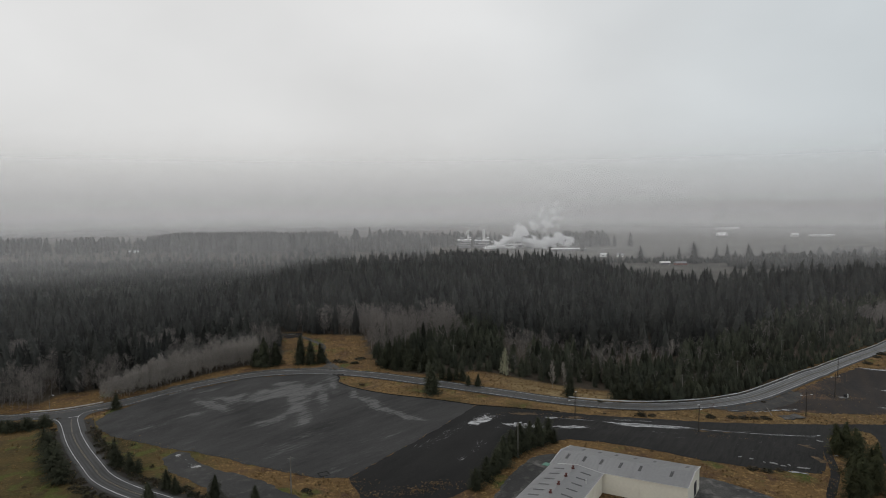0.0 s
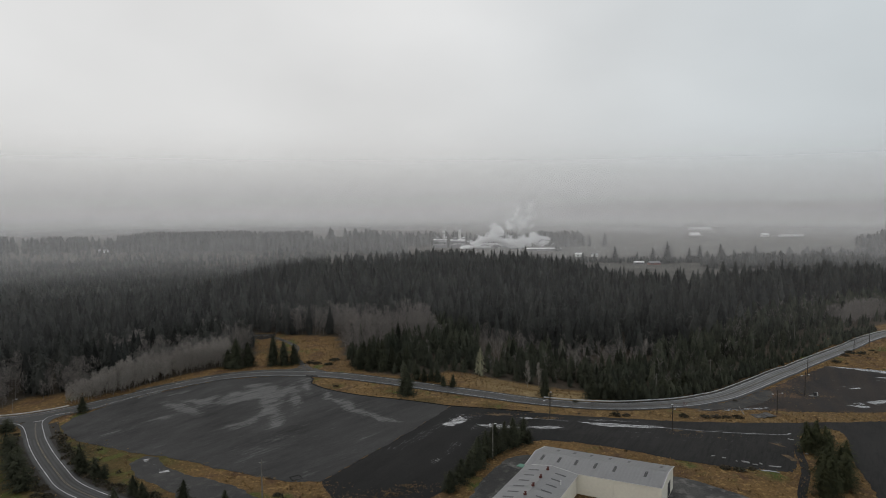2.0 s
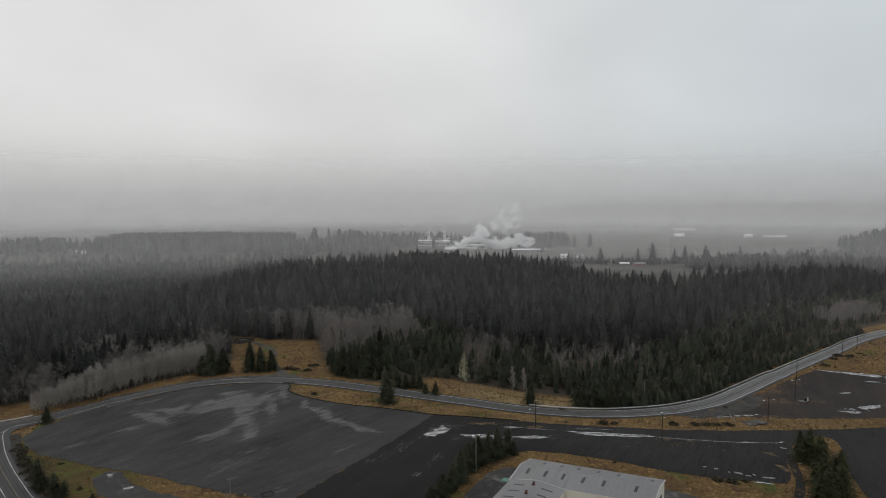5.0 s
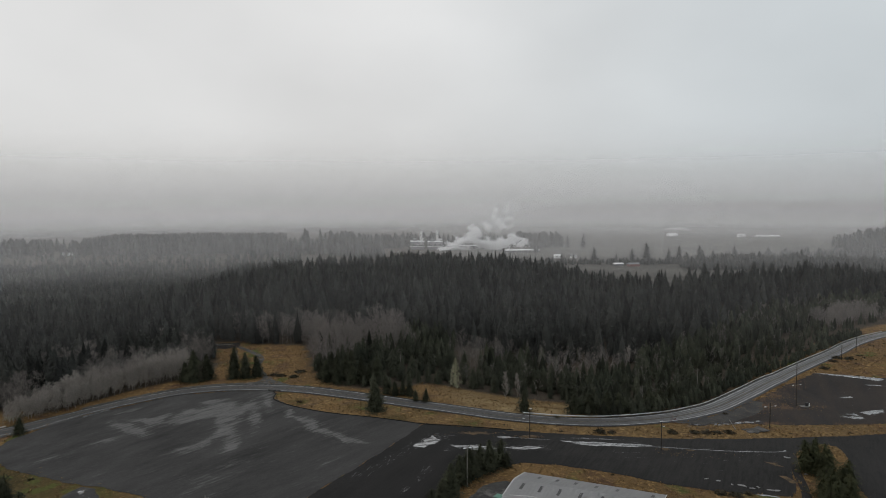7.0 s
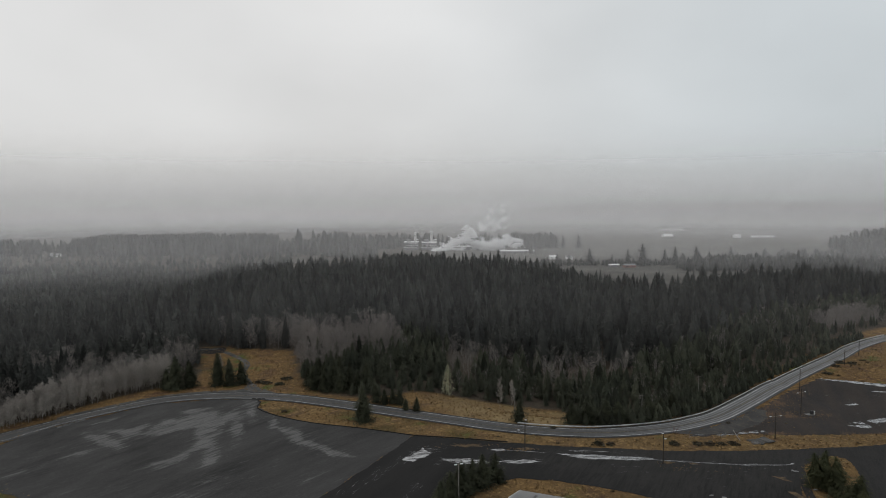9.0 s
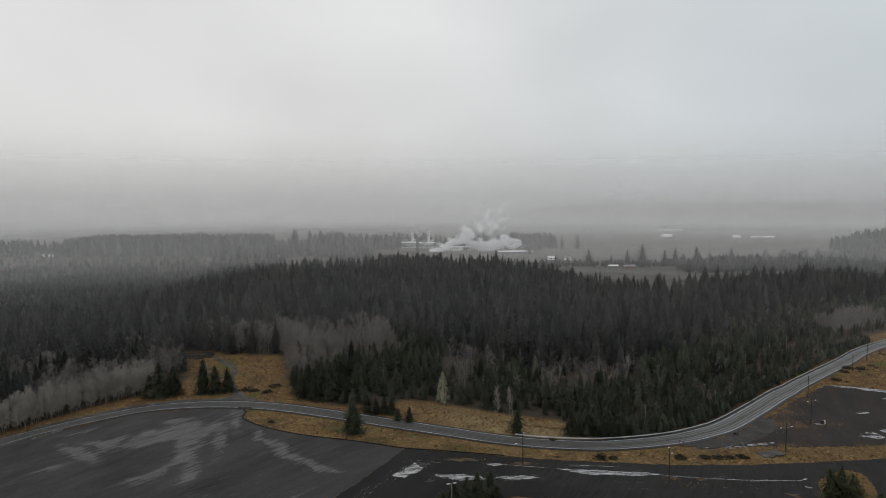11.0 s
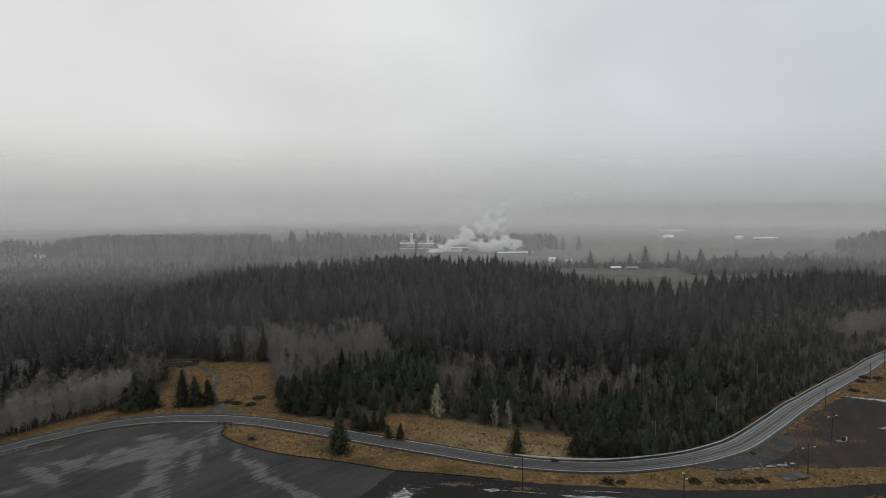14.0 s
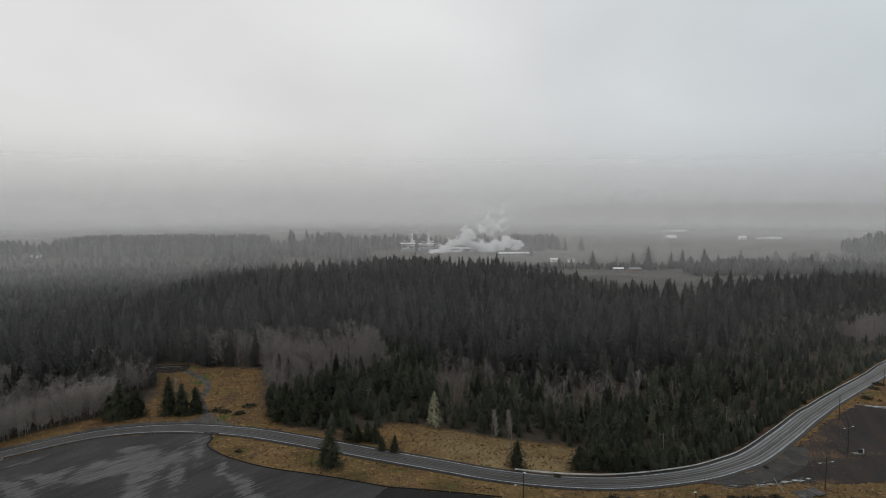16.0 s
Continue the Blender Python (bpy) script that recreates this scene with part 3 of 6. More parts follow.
g_me = arrays_mesh("ground", np.stack([GX, GY, GZ], -1).reshape(-1, 3), tris, [M_GROUND])
e = beyond(GX, GY)
litter = ease(0, 6, e - 3 + 7 * (GX > 86) - 9 * (GX < -95) - 14 * ((GX < -158) & (GX > -190))) * (1 - inside(CLEARING, GX, GY)) * (1 - inside(MEADOW, GX, GY))
green = 0.78 * ease(-60, -105, GX) * ease(288, 245, GY)
green = np.maximum(green, 0.75 * inside(ISLAND, GX, GY) * ease(0.1, 0.6, np.sin(GX * 0.23 + 1) * np.sin(GY * 0.19 + GX * 0.05)))
cov = g_me.color_attributes.new("cover", "FLOAT_COLOR", "POINT")
field = np.maximum(ease(640, 720, GY) * ease(20, 160, GX), 0.45 * ease(985, 1005, GY) * ease(-60, -100, GX))
straw = 0.12 * inside(ISLAND, GX, GY) + inside(MEADOW, GX, GY + 3) * ease(12, 40, GX) * 0.55 + 0.15 * ((GX > 40) & (GX < 200) & (GY > 245) & (GY < 300))
rgba = np.stack([litter, green, field, np.clip(straw, 0, 1)], -1).reshape(-1).astype(np.float32)
cov.data.foreach_set("color", rgba)
for poly in g_me.polygons:
    poly.use_smooth = True
tagged(new("ground", g_me), "dry winter grass and forest litter on rolling land", "ground", kind="structure")

# ---- roads and lots ----
M_ROAD = road_material("worn_road_asphalt", 0.70, 1.15)
M_BRANCH = road_material("dark_road_asphalt", 0.62, 0.5)
road = ribbon("road", ROAD, 5.3, 5.3, 0.16, M_ROAD, 8)
tagged(road, "worn grey two-lane asphalt road, damp", "road", kind="structure")
branch = ribbon("road_branch", BRANCH, 4.3, 4.3, 0.15, M_BRANCH, 8)
tagged(branch, "worn grey asphalt side road joining the main road", "road", kind="structure")
ribbon("edge_line", offset_line(ROAD, -3.75), 0.13, 0.13, 0.19, M_WHITE_LINE, 1, road)
ribbon("edge_line", smooth_line([(-153.5, 290.2), (-149, 291.0), (-144.6, 292.2), (-139, 296), (-134, 301.5)]) + [p for p in offset_line(ROAD, 3.75) if p.x > -129], 0.13, 0.13, 0.20, M_WHITE_LINE, 1, road)
ribbon("centre_line", offset_line(ROAD, -0.14), 0.07, 0.07, 0.19, M_YELLOW_LINE, 1, road)
ribbon("centre_line", offset_line(ROAD, 0.14), 0.07, 0.07, 0.19, M_YELLOW_LINE, 1, road)
west_line = smooth_line([(-182, 287.6), (-174.4, 286.0), (-168.5, 284.0), (-164, 280.5), (-158.3, 273.8), (-147.9, 257.8)]) + [p for p in offset_line(BRANCH, 2.85) if p.y < 255]
east_line = smooth_line([(-151, 290.8), (-154.5, 289.6), (-156.2, 287), (-155.6, 282.8), (-153.4, 277.8), (-142, 259)]) + [p for p in offset_line(BRANCH, -2.85) if p.y < 256]
ribbon("edge_line", west_line, 0.13, 0.13, 0.20, M_WHITE_LINE, 1, branch)
ribbon("edge_line", east_line, 0.13, 0.13, 0.20, M_WHITE_LINE, 1, branch)
for o in (-0.14, 0.14):
    ribbon("centre_line", [p for p in offset_line(BRANCH, o) if p.y < 281.5], 0.07, 0.07, 0.20, M_YELLOW_LINE, 1, branch)
ribbon("stop_line", [Vector((-159.6, 282.3)), Vector((-157.5, 282.6)), Vector((-155.6, 282.9))], 0.25, 0.25, 0.20, M_WHITE_LINE, 1, branch)
M_ENTRANCE = mottled("worn_entrance_asphalt", (0.046, 0.044, 0.042), (0.026, 0.0255, 0.025), 0.12, 1.6, c=(0.062, 0.052, 0.043), bump=0.3, speck=0.35)
M_MOUTH = mottled("junction_asphalt", (0.040, 0.040, 0.0405), (0.055, 0.055, 0.055), 0.08, 1.8, bump=0.2, speck=0.12)
MOUTH = [(-178, 285.5), (-169, 282.5), (-164.8, 279.3), (-159, 272.6), (-152.5, 262), (-145, 257), (-140, 260), (-150.5, 277), (-152, 283), (-150, 287), (-144, 289.5), (-137, 294), (-131, 300), (-127, 306), (-129, 310),
         (-138, 305.5), (-146, 299.8), (-158, 294), (-172, 291.5), (-182, 292.5)]
tagged(sheet("road_junction", MOUTH, 0.178, M_MOUTH), "dark asphalt mouth of the side road", "road", kind="structure")
tagged(ribbon("road_shoulder", [p for p in ROAD if -128 < p.x < -58], 8.4, -5.2, 0.12, M_GRAVEL, 2), "grey gravel shoulder of the road", "shoulder", kind="structure")
tagged(sheet("lot_entrance", [(108, 268.5), (116, 268), (126, 270), (136, 274), (147, 283), (158, 294), (164, 306), (160, 308), (150, 297), (140, 288), (128, 279), (116, 273)], 0.14, M_ENTRANCE, wobble=0.7, seed=21), "worn grey asphalt where the road meets the old lot", "road", kind="structure")
tagged(sheet("track_mouth", [(-66, 336), (-44, 327.5), (-48, 332), (-54.5, 340), (-57, 346), (-60.5, 346), (-61, 340)], 0.11, M_GRAVEL, wobble=0.4, seed=11), "gravel mouth of the track", "track", kind="structure")
M_BANK = mottled("dark_bank_soil", (0.016, 0.014, 0.012), (0.030, 0.026, 0.020), 0.2, 1.6, bump=0.4, speck=0.4)
tagged(ribbon("verge_bank", [p for p in BRANCH if p.y < 276], 8.2, -4.2, 0.05, M_BANK, 3), "dark bare earth bank beside the side road", "verge", kind="structure")
tagged(ribbon("verge_bank", [p for p in BRANCH if p.y < 268], -4.2, 6.6, 0.05, M_BANK, 3), "dark bare earth bank beside the side road", "verge", kind="structure")
SMEARS = [(-58.7, 269.4, 37.6, 5.6, -73, 0.85), (-66.6, 295.0, 22.1, 7.2, -67, 0.85), (-74.2, 296.3, 19.5, 6.1, 46, 0.85), (-75.4, 288.5, 16.7, 4.5, 33, 0.85), (-65.4, 258.1, 15.6, 5.1, -110, 0.85),
          (-52.0, 284.2, 24.8, 3.2, -80, 0.85), (-50.6, 304.6, 25.0, 4.2, -75, 0.85), (-52.9, 285.0, 7.8, 3.2, -113, 0.85), (-39.3, 288.4, 16.8, 3.0, -65, 0.85), (-29.6, 273.6, 16.9, 4.2, -62, 0.85),
          (-17.8, 258.6, 16.2, 3.8, -41, 0.85), (-104.4, 287.0, 16.4, 4.2, -50, 0.85), (-94.4, 277.6, 18.3, 4.5, -50, 0.85), (-90.8, 290.2, 11.9, 3.8, 83, 0.85), (-95.0, 291.0, 12.9, 3.2, -27, 0.85),
          (-103.8, 268.9, 11.7, 3.8, -141, 0.85), (-113.6, 257.2, 8.5, 3.4, -130, 0.85), (-52.3, 228.4, 13.5, 5.2, 47, 0.36), (-19.4, 234.3, 12.3, 3.9, 55, 0.36), (-41.2, 251.0, 4.1, 3.2, -118, 0.5),
          (-50.4, 236.8, 9.9, 3.1, -161, 0.36), (-52.8, 254.6, 5.1, 3.4, -123, 0.85), (-82.6, 296.8, 7.0, 5.1, -114, 0.85), (-58.9, 299.2, 13.9, 4.2, 79, 0.85), (-33.3, 204.0, 5.8, 5.2, -147, 0.5),
          (-75.2, 310.4, 8.8, 5.8, 19, 0.85), (-12.8, 253.2, 7.9, 2.7, -39, 0.85), (-109.6, 306.0, 10.6, 3.8, 42, 0.85), (-68.8, 255.4, 9.2, 3.4, -146, 0.85), (-74, 297, 42, 16, 35, 0.3),
          (-60, 285, 30, 14, -70, 0.25), (-100, 283, 34, 12, 38, 0.22), (-28, 270, 30, 14, -40, 0.2), (-50, 225, 30, 16, 40, 0.2)]
M_LOT = asphalt_material("grey_lot_asphalt", (0.0208, 0.0206, 0.0204), (0.0345, 0.0341, 0.0337), (0.19, 0.189, 0.187), SMEARS, -0.8, 0.46, 1.3)
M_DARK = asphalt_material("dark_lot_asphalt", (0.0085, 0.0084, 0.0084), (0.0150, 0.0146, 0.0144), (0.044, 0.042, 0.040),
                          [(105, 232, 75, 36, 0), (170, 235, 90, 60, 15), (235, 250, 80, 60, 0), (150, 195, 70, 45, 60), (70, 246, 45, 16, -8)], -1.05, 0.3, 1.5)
tagged(sheet("parking_lot", LOT, 0.08, M_LOT, wobble=0.5, seed=9), "empty grey asphalt lot with pale silt smears", "parking lot", kind="structure")
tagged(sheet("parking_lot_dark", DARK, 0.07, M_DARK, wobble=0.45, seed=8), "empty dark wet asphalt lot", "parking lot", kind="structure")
M_EAST = asphalt_material("crumbling_lot_asphalt", (0.016, 0.0155, 0.0155), (0.027, 0.0255, 0.025), (0.15, 0.085, 0.045),
                          [(138, 283, 20, 7, 40), (156, 299, 22, 8, 44), (178, 322, 24, 8, 47), (202, 345, 22, 7, 45), (172, 301, 18, 8, 25), (192, 307, 10, 5, 25), (150, 274.5, 24, 4, 8), (192, 283.5, 22, 3, 14), (148, 270, 16, 3, 10)], -1.05, 0.5, 1.1)
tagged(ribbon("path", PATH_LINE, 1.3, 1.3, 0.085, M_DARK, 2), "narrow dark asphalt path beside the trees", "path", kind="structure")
tagged(sheet("parking_lot_east", LOT_EAST, 0.07, M_EAST, wobble=1.4, seed=4), "old dark asphalt lot breaking up at its edges", "parking lot", kind="structure")
tagged(sheet("side_drive", SIDE_DRIVE, 0.06, M_DRIVE, wobble=0.5, seed=2), "grey gravel drive leading off the lot", "drive", kind="structure")
tagged(sheet("yard", YARD, 0.06, M_GRAVEL, wobble=0.5, seed=3), "grey gravel yard beside the warehouse", "yard", kind="structure")
tagged(sheet("wet_patch", [(11, 172), (16, 186), (20, 196), (25, 205), (28, 204), (25, 196), (19, 183), (15, 170)], 0.085, M_DRIVE, wobble=0.9, seed=31), "dark wet patch on the gravel yard", "yard", kind="structure")
tagged(sheet("apron", APRON, 0.07, M_GRAVEL, wobble=0.4, seed=5), "grey gravel apron at the warehouse door", "yard", kind="structure")
tagged(ribbon("gravel_track", TRACK, 1.5, 1.5, 0.1, M_GRAVEL, 2), "narrow gravel track across the clearing", "track", kind="structure")
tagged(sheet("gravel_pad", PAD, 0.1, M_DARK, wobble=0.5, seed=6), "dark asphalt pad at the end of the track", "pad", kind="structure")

# ---- mist banks over the valley and the far hills ----
def mist_bank(radius, strength, low, full, thin, gone, west=None, rest=0.0):
    V, T = [], []
    top = gone + 5
    steps = 40
    for i in range(steps + 1):
        a = radians(-58 + 116 * i / steps)
        x, y = 10 + radius * math.sin(a), 40 + radius * math.cos(a)
        V += [(x, y, low - 2), (x, y, top)]
        if i:
            k = 2 * i
            T += [(k - 2, k, k + 1), (k - 2, k + 1, k - 1)]
    ob = new("mist_bank", arrays_mesh("mist_bank", V, T, [mist_material("thin_mist", strength, low, full, thin, gone, west, rest)]))
    tagged(ob, "thin grey mist hanging over the forest", "mist", group="mist banks", kind="stuff")


mist_bank(380, 0.05, -10, 32, 45, 80)
mist_bank(620, 0.08, -14, 24, 45, 82, (-190, 120))
mist_bank(800, 0.18, -14, 16, 48, 92)
mist_bank(1060, 0.24, -18, 6, 20, 120, (250, -150), 0.5)
for radius in (1600, 1640):
    mist_bank(radius, 0.2, -24, 14, 0, 190)
for radius in (2200, 2260):
    mist_bank(radius, 0.225, -46, 0, 0, 280)
mist_bank(2900, 0.76, -52, -6, 0, 400)


def far_hill(pts, depth):
    """A long wooded hill: a ridge line with slopes down to both sides."""
    V, T = [], []
    for i, (x, y, z) in enumerate(pts):
        V += [(x, y - depth, -75), (x, y - depth * 0.35, z * 0.75 - 12), (x, y, z), (x, y + depth * 0.4, -75)]
        if i:
            for k in range(3):
                a, b = 4 * i - 4 + k, 4 * i + k
                T += [(a, b, b + 1), (a, b + 1, a + 1)]
    return arrays_mesh("hill", V, T, [M_HILL])


crest = []
for i in range(61):
    x = 60 + 50 * i
    z = -40 + 104 * float(ease(150, 1250, np.float64(x))) + 6 * noise.noise((x * 0.004, 0, 3)) + 2 * noise.noise((x * 0.03, 1, 3))
    crest.append((x, 4050 - 0.22 * max(0, x), z))
tagged(new("hill", far_hill(crest, 900)), "long wooded hill fading into mist", "hill", kind="structure")

# ---- trees ----
rng = np.random.default_rng(11)


def conifer(seed, boughs, sprays, radius=0.17, size=0.05, bare=0.05, blunt=0.8, ragged=0.5, core=0.5, droop=0.35, lean=0.02):
    """The crown of a conifer one metre high: whorled boughs, each a fan of small drooping sprays, about a thin dark core."""
    r = np.random.default_rng(seed)
    lobes = r.random(4) * 6.28
    bend = r.normal(0, lean, 2)

    def shape(f):
        return radius * np.clip(1 - f, 0, 1) ** blunt * np.minimum(1.0, 0.6 + 2.6 * f)

    V, T = [], []
    rows = [(bare, core), (0.3, core), (0.62, core * 0.85), (0.97, 0.02)]
    for z, k in rows:
        for q in range(7):
            t = q * math.tau / 7 + z * 3
            rad = k * float(shape((z - bare) / (0.97 - bare))) * r.uniform(0.75, 1.15) + 0.002
            V.append((rad * math.cos(t), rad * math.sin(t), z + 0.05 * r.normal() * (1 - z) ** 2))
    for i in range(3):
        for q in range(7):
            p = (q + 1) % 7
            T += [(7 * i + q, 7 * i + p, 7 * i + 7 + p), (7 * i + q, 7 * i + 7 + p, 7 * i + 7 + q)]
    u = (np.arange(boughs) + r.random(boughs)) / boughs
    f = 0.55 * u + 0.45 * (1 - np.sqrt(1 - u))
    a = np.arange(boughs) * 2.39996 + 0.9 * r.random(boughs)
    lobe = 1 + 0.18 * np.sin(2 * a + lobes[0]) + 0.14 * np.sin(3 * a + lobes[1] + 6 * f) + 0.16 * np.sin(15 * f + lobes[2]) + 0.1 * np.sin(31 * f + lobes[3])
    L = shape(f) * lobe * (1 - ragged / 2 + ragged * r.random(boughs)) + 0.018
    L, f, a = (np.repeat(v, sprays) for v in (L, f, a))
    n = len(L)
    d = L * np.sqrt(r.uniform(0.12, 1.0, n))
    o = 0.34 * L * r.uniform(-1, 1, n) * (1.15 - 0.7 * d / L)
    rise = 0.35 * f - droop * (1 - 0.6 * f)
    h = bare + (0.97 - bare) * f + rise * d + 0.25 * (1 - d / L) * L + r.normal(0, 0.010, n)
    k = size * r.uniform(0.55, 1.25, n) * (0.5 + 0.5 * np.minimum(1, L / (0.6 * radius)))
    P = np.stack([d, o, h], -1)[:, None] + k[:, None, None] * np.stack([
        np.stack([r.uniform(0.7, 1.2, n), r.normal(0, 0.2, n), -r.uniform(0.35, 0.9, n)], -1),
        np.stack([-r.uniform(0.3, 0.6, n), r.uniform(0.25, 0.5, n), r.uniform(0.05, 0.35, n)], -1),
        np.stack([-r.uniform(0.3, 0.6, n), -r.uniform(0.25, 0.5, n), r.uniform(0.05, 0.35, n)], -1)], 1)
    c, s = np.cos(a)[:, None], np.sin(a)[:, None]
    W = np.stack([P[..., 0] * c - P[..., 1] * s, P[..., 0] * s + P[..., 1] * c, P[..., 2]], -1).reshape(-1, 3)
    b = len(V)
    T = np.concatenate([np.array(T), b + np.arange(3 * n).reshape(-1, 3), b + 3 * n + np.array([(0, 1, 3), (1, 2, 3), (2, 0, 3)])])
    V = np.concatenate([np.array(V), W, np.array([(0.010, 0, 0.93), (-0.006, 0.009, 0.93), (-0.006, -0.009, 0.93), (0, 0, 1.0)])])
    V[:, :2] += bend * V[:, 2:] ** 2
    return V, T


def bare_tree(seed, limbs=14, twigs=380, spread=0.17, thick=0.0078, sprig=0.05):
    """A leafless alder one metre high: wood first, then fine twigs; gives places, triangles and the count of wood triangles."""
    r = np.random.default_rng(seed)
    V, T = [], []

    def prism(a, b, ra, rb):
        d = (b - a) / np.linalg.norm(b - a)
        u = np.cross(d, (0.3, 0.9, 0.1))
        u = u / np.linalg.norm(u)
        v = np.cross(d, u)
        s = len(V)
        for q, rad in ((a, ra), (b, rb)):
            for k in range(3):
                t = k * math.tau / 3
                V.append(q + rad * (math.cos(t) * u + math.sin(t) * v))
        for k in range(3):
            m = (k + 1) % 3
            T.append((s + k, s + m, s + 3 + m))
            T.append((s + k, s + 3 + m, s + 3 + k))

    lean = (r.random(2) - 0.5) * 0.06
    mid, top = np.array((lean[0], lean[1], 0.5)), np.array((lean[0] * 1.5, lean[1] * 1.5, 0.98))
    prism(np.zeros(3) - (0, 0, 0.03), mid, thick, thick * 0.65)
    prism(mid, top, thick * 0.65, thick * 0.12)
    ends = []
    for i in range(limbs):
        z = 0.10 + 0.80 * i / limbs + 0.04 * r.random()
        a = r.random() * 6.28
        base = np.array((lean[0] * min(1.5, z * 2), lean[1] * min(1.5, z * 2), z))
        L = spread * (1.1 - 0.75 * abs(z - 0.30) / 0.7) * (0.7 + 0.6 * r.random())
        tip = base + np.array((L * math.cos(a), L * math.sin(a), L * (0.95 + 0.6 * r.random())))
        prism(base, tip, thick * 0.15, thick * 0.05)
        ends.append((base, tip))
    wood = len(T)
    for i in range(twigs):
        base, tip = ends[r.integers(len(ends))]
        p = base + (tip - base) * (0.25 + 0.75 * r.random()) + r.normal(0, 0.02, 3)
        d = np.array((r.normal(), r.normal(), abs(r.normal()) + 1.0))
        d = d / np.linalg.norm(d) * sprig * (1 + 1.2 * r.random())
        o = np.cross(d, (r.normal(), r.normal(), r.normal()))
        o = o / np.linalg.norm(o) * 0.0019
        s = len(V)
        V += [p - o, p + o, p + d]
        T.append((s, s + 1, s + 2))
    return np.array(V), np.array(T), wood


def leaf_clump(seed, n=70, flat=0.6):
    """A low shrub one metre across: many small leaf sprays about short stems."""
    r = np.random.default_rng(seed)
    V, T = [], []
    for i in range(n):
        d = r.normal(size=3)
        d = d / np.linalg.norm(d)
        p = d * (0.28 + 0.22 * r.random()) * (1, 1, flat)
        p[2] = abs(p[2]) + 0.03
        q, w = r.normal(size=3) * 0.12, r.normal(size=3) * 0.12
        s = len(V)
        V += [p, p + q, p + w]
        T.append((s, s + 1, s + 2))
    return np.array(V), np.array(T)


def scatter(name, shapes, xs, ys, tall, wide, mats, wood=None, sink=0.0):
    """One mesh of many plants: each takes one of the shapes, its height, width and turn."""
    xs, ys, tall, wide = (np.asarray(a, float) for a in (xs, ys, tall, wide))
    zs = height(xs, ys) - sink
    turn = rng.random(len(xs)) * math.tau
    which = rng.integers(0, len(shapes), len(xs))
    AV, AT, AI, AS, n0 = [], [], [], [], 0
    for s, shape in enumerate(shapes):
        V, T = shape[0], shape[1]
        w = np.nonzero(which == s)[0]
        if not len(w):
            continue
        c, sn = np.cos(turn[w])[:, None], np.sin(turn[w])[:, None]
        X = (V[None, :, 0] * c - V[None, :, 1] * sn) * wide[w][:, None] + xs[w][:, None]
        Y = (V[None, :, 0] * sn + V[None, :, 1] * c) * wide[w][:, None] + ys[w][:, None]
        Z = V[None, :, 2] * tall[w][:, None] + zs[w][:, None]
        AV.append(np.stack([X, Y, Z], -1).reshape(-1, 3))
        AT.append((T[None] + (np.arange(len(w)) * len(V))[:, None, None] + n0).reshape(-1, 3))
        n0 += len(w) * len(V)
        if len(shape) > 2:
            AI.append(np.tile((np.arange(len(T)) >= shape[2]).astype(np.int32), len(w)))
        AS.append(np.repeat(rng.normal(0, 1, len(w)).clip(-2, 2), len(T)))
    me = arrays_mesh(name, np.concatenate(AV), np.concatenate(AT), mats, np.concatenate(AI) if AI else None)
    me.attributes.new("tone", "FLOAT", "FACE").data.foreach_set("value", np.concatenate(AS).astype(np.float32))
    return new(name, me)


def spots(x0, x1, y0, y1, step, jitter=0.42):
    gx, gy = np.meshgrid(np.arange(x0, x1, step), np.arange(y0, y1, step))
    gx = gx + (rng.random(gx.shape) - 0.5) * 2 * jitter * step
    gy = gy + (rng.random(gy.shape) - 0.5) * 2 * jitter * step
    return gx.ravel(), gy.ravel()


def open_ground(x, y):
    return inside(CLEARING, x, y) | inside(MEADOW, x, y) | (np.abs(x - np.interp(y, [329, 350, 369, 392, 424], [-53, -61, -68, -71, -90])) < 4) & (y > 325) & (y < 425)


LOW = [conifer(s, 40, 5, 0.20 + 0.025 * (s % 4), 0.040, 0.06, 0.66 + 0.06 * (s % 3), 0.6, 0.8) for s in range(12)]
FAR = [conifer(300 + s, 20, 3, 0.20 + 0.025 * (s % 4), 0.070, 0.04, 0.66 + 0.06 * (s % 3), 0.6, 0.85) for s in range(8)]
TINY = [conifer(20 + s, 8, 3, 0.23, 0.11, 0.05, 0.6, 0.7, 0.8) for s in range(8)]
MID = [conifer(40 + s, 52, 6, 0.205 + 0.025 * (s % 4), 0.034, 0.05, 0.66 + 0.06 * (s % 3), 0.6, 0.8) for s in range(12)]
FINE = [conifer(60 + s, 80, 8, 0.205 + 0.02 * (s % 3), 0.028, 0.03, 0.66 + 0.06 * (s % 3), 0.6, 0.8) for s in range(9)]
ALDERS = [bare_tree(40 + s, 30, 640, 0.16, 0.0055, 0.036) for s in range(6)]
BRUSH = [bare_tree(60 + s, 9, 260, 0.26, 0.005) for s in range(4)]


def in_view(x, y, margin=60):
    return np.abs(x - 10 - 0.07 * (y - 40)) < 0.68 * y + margin


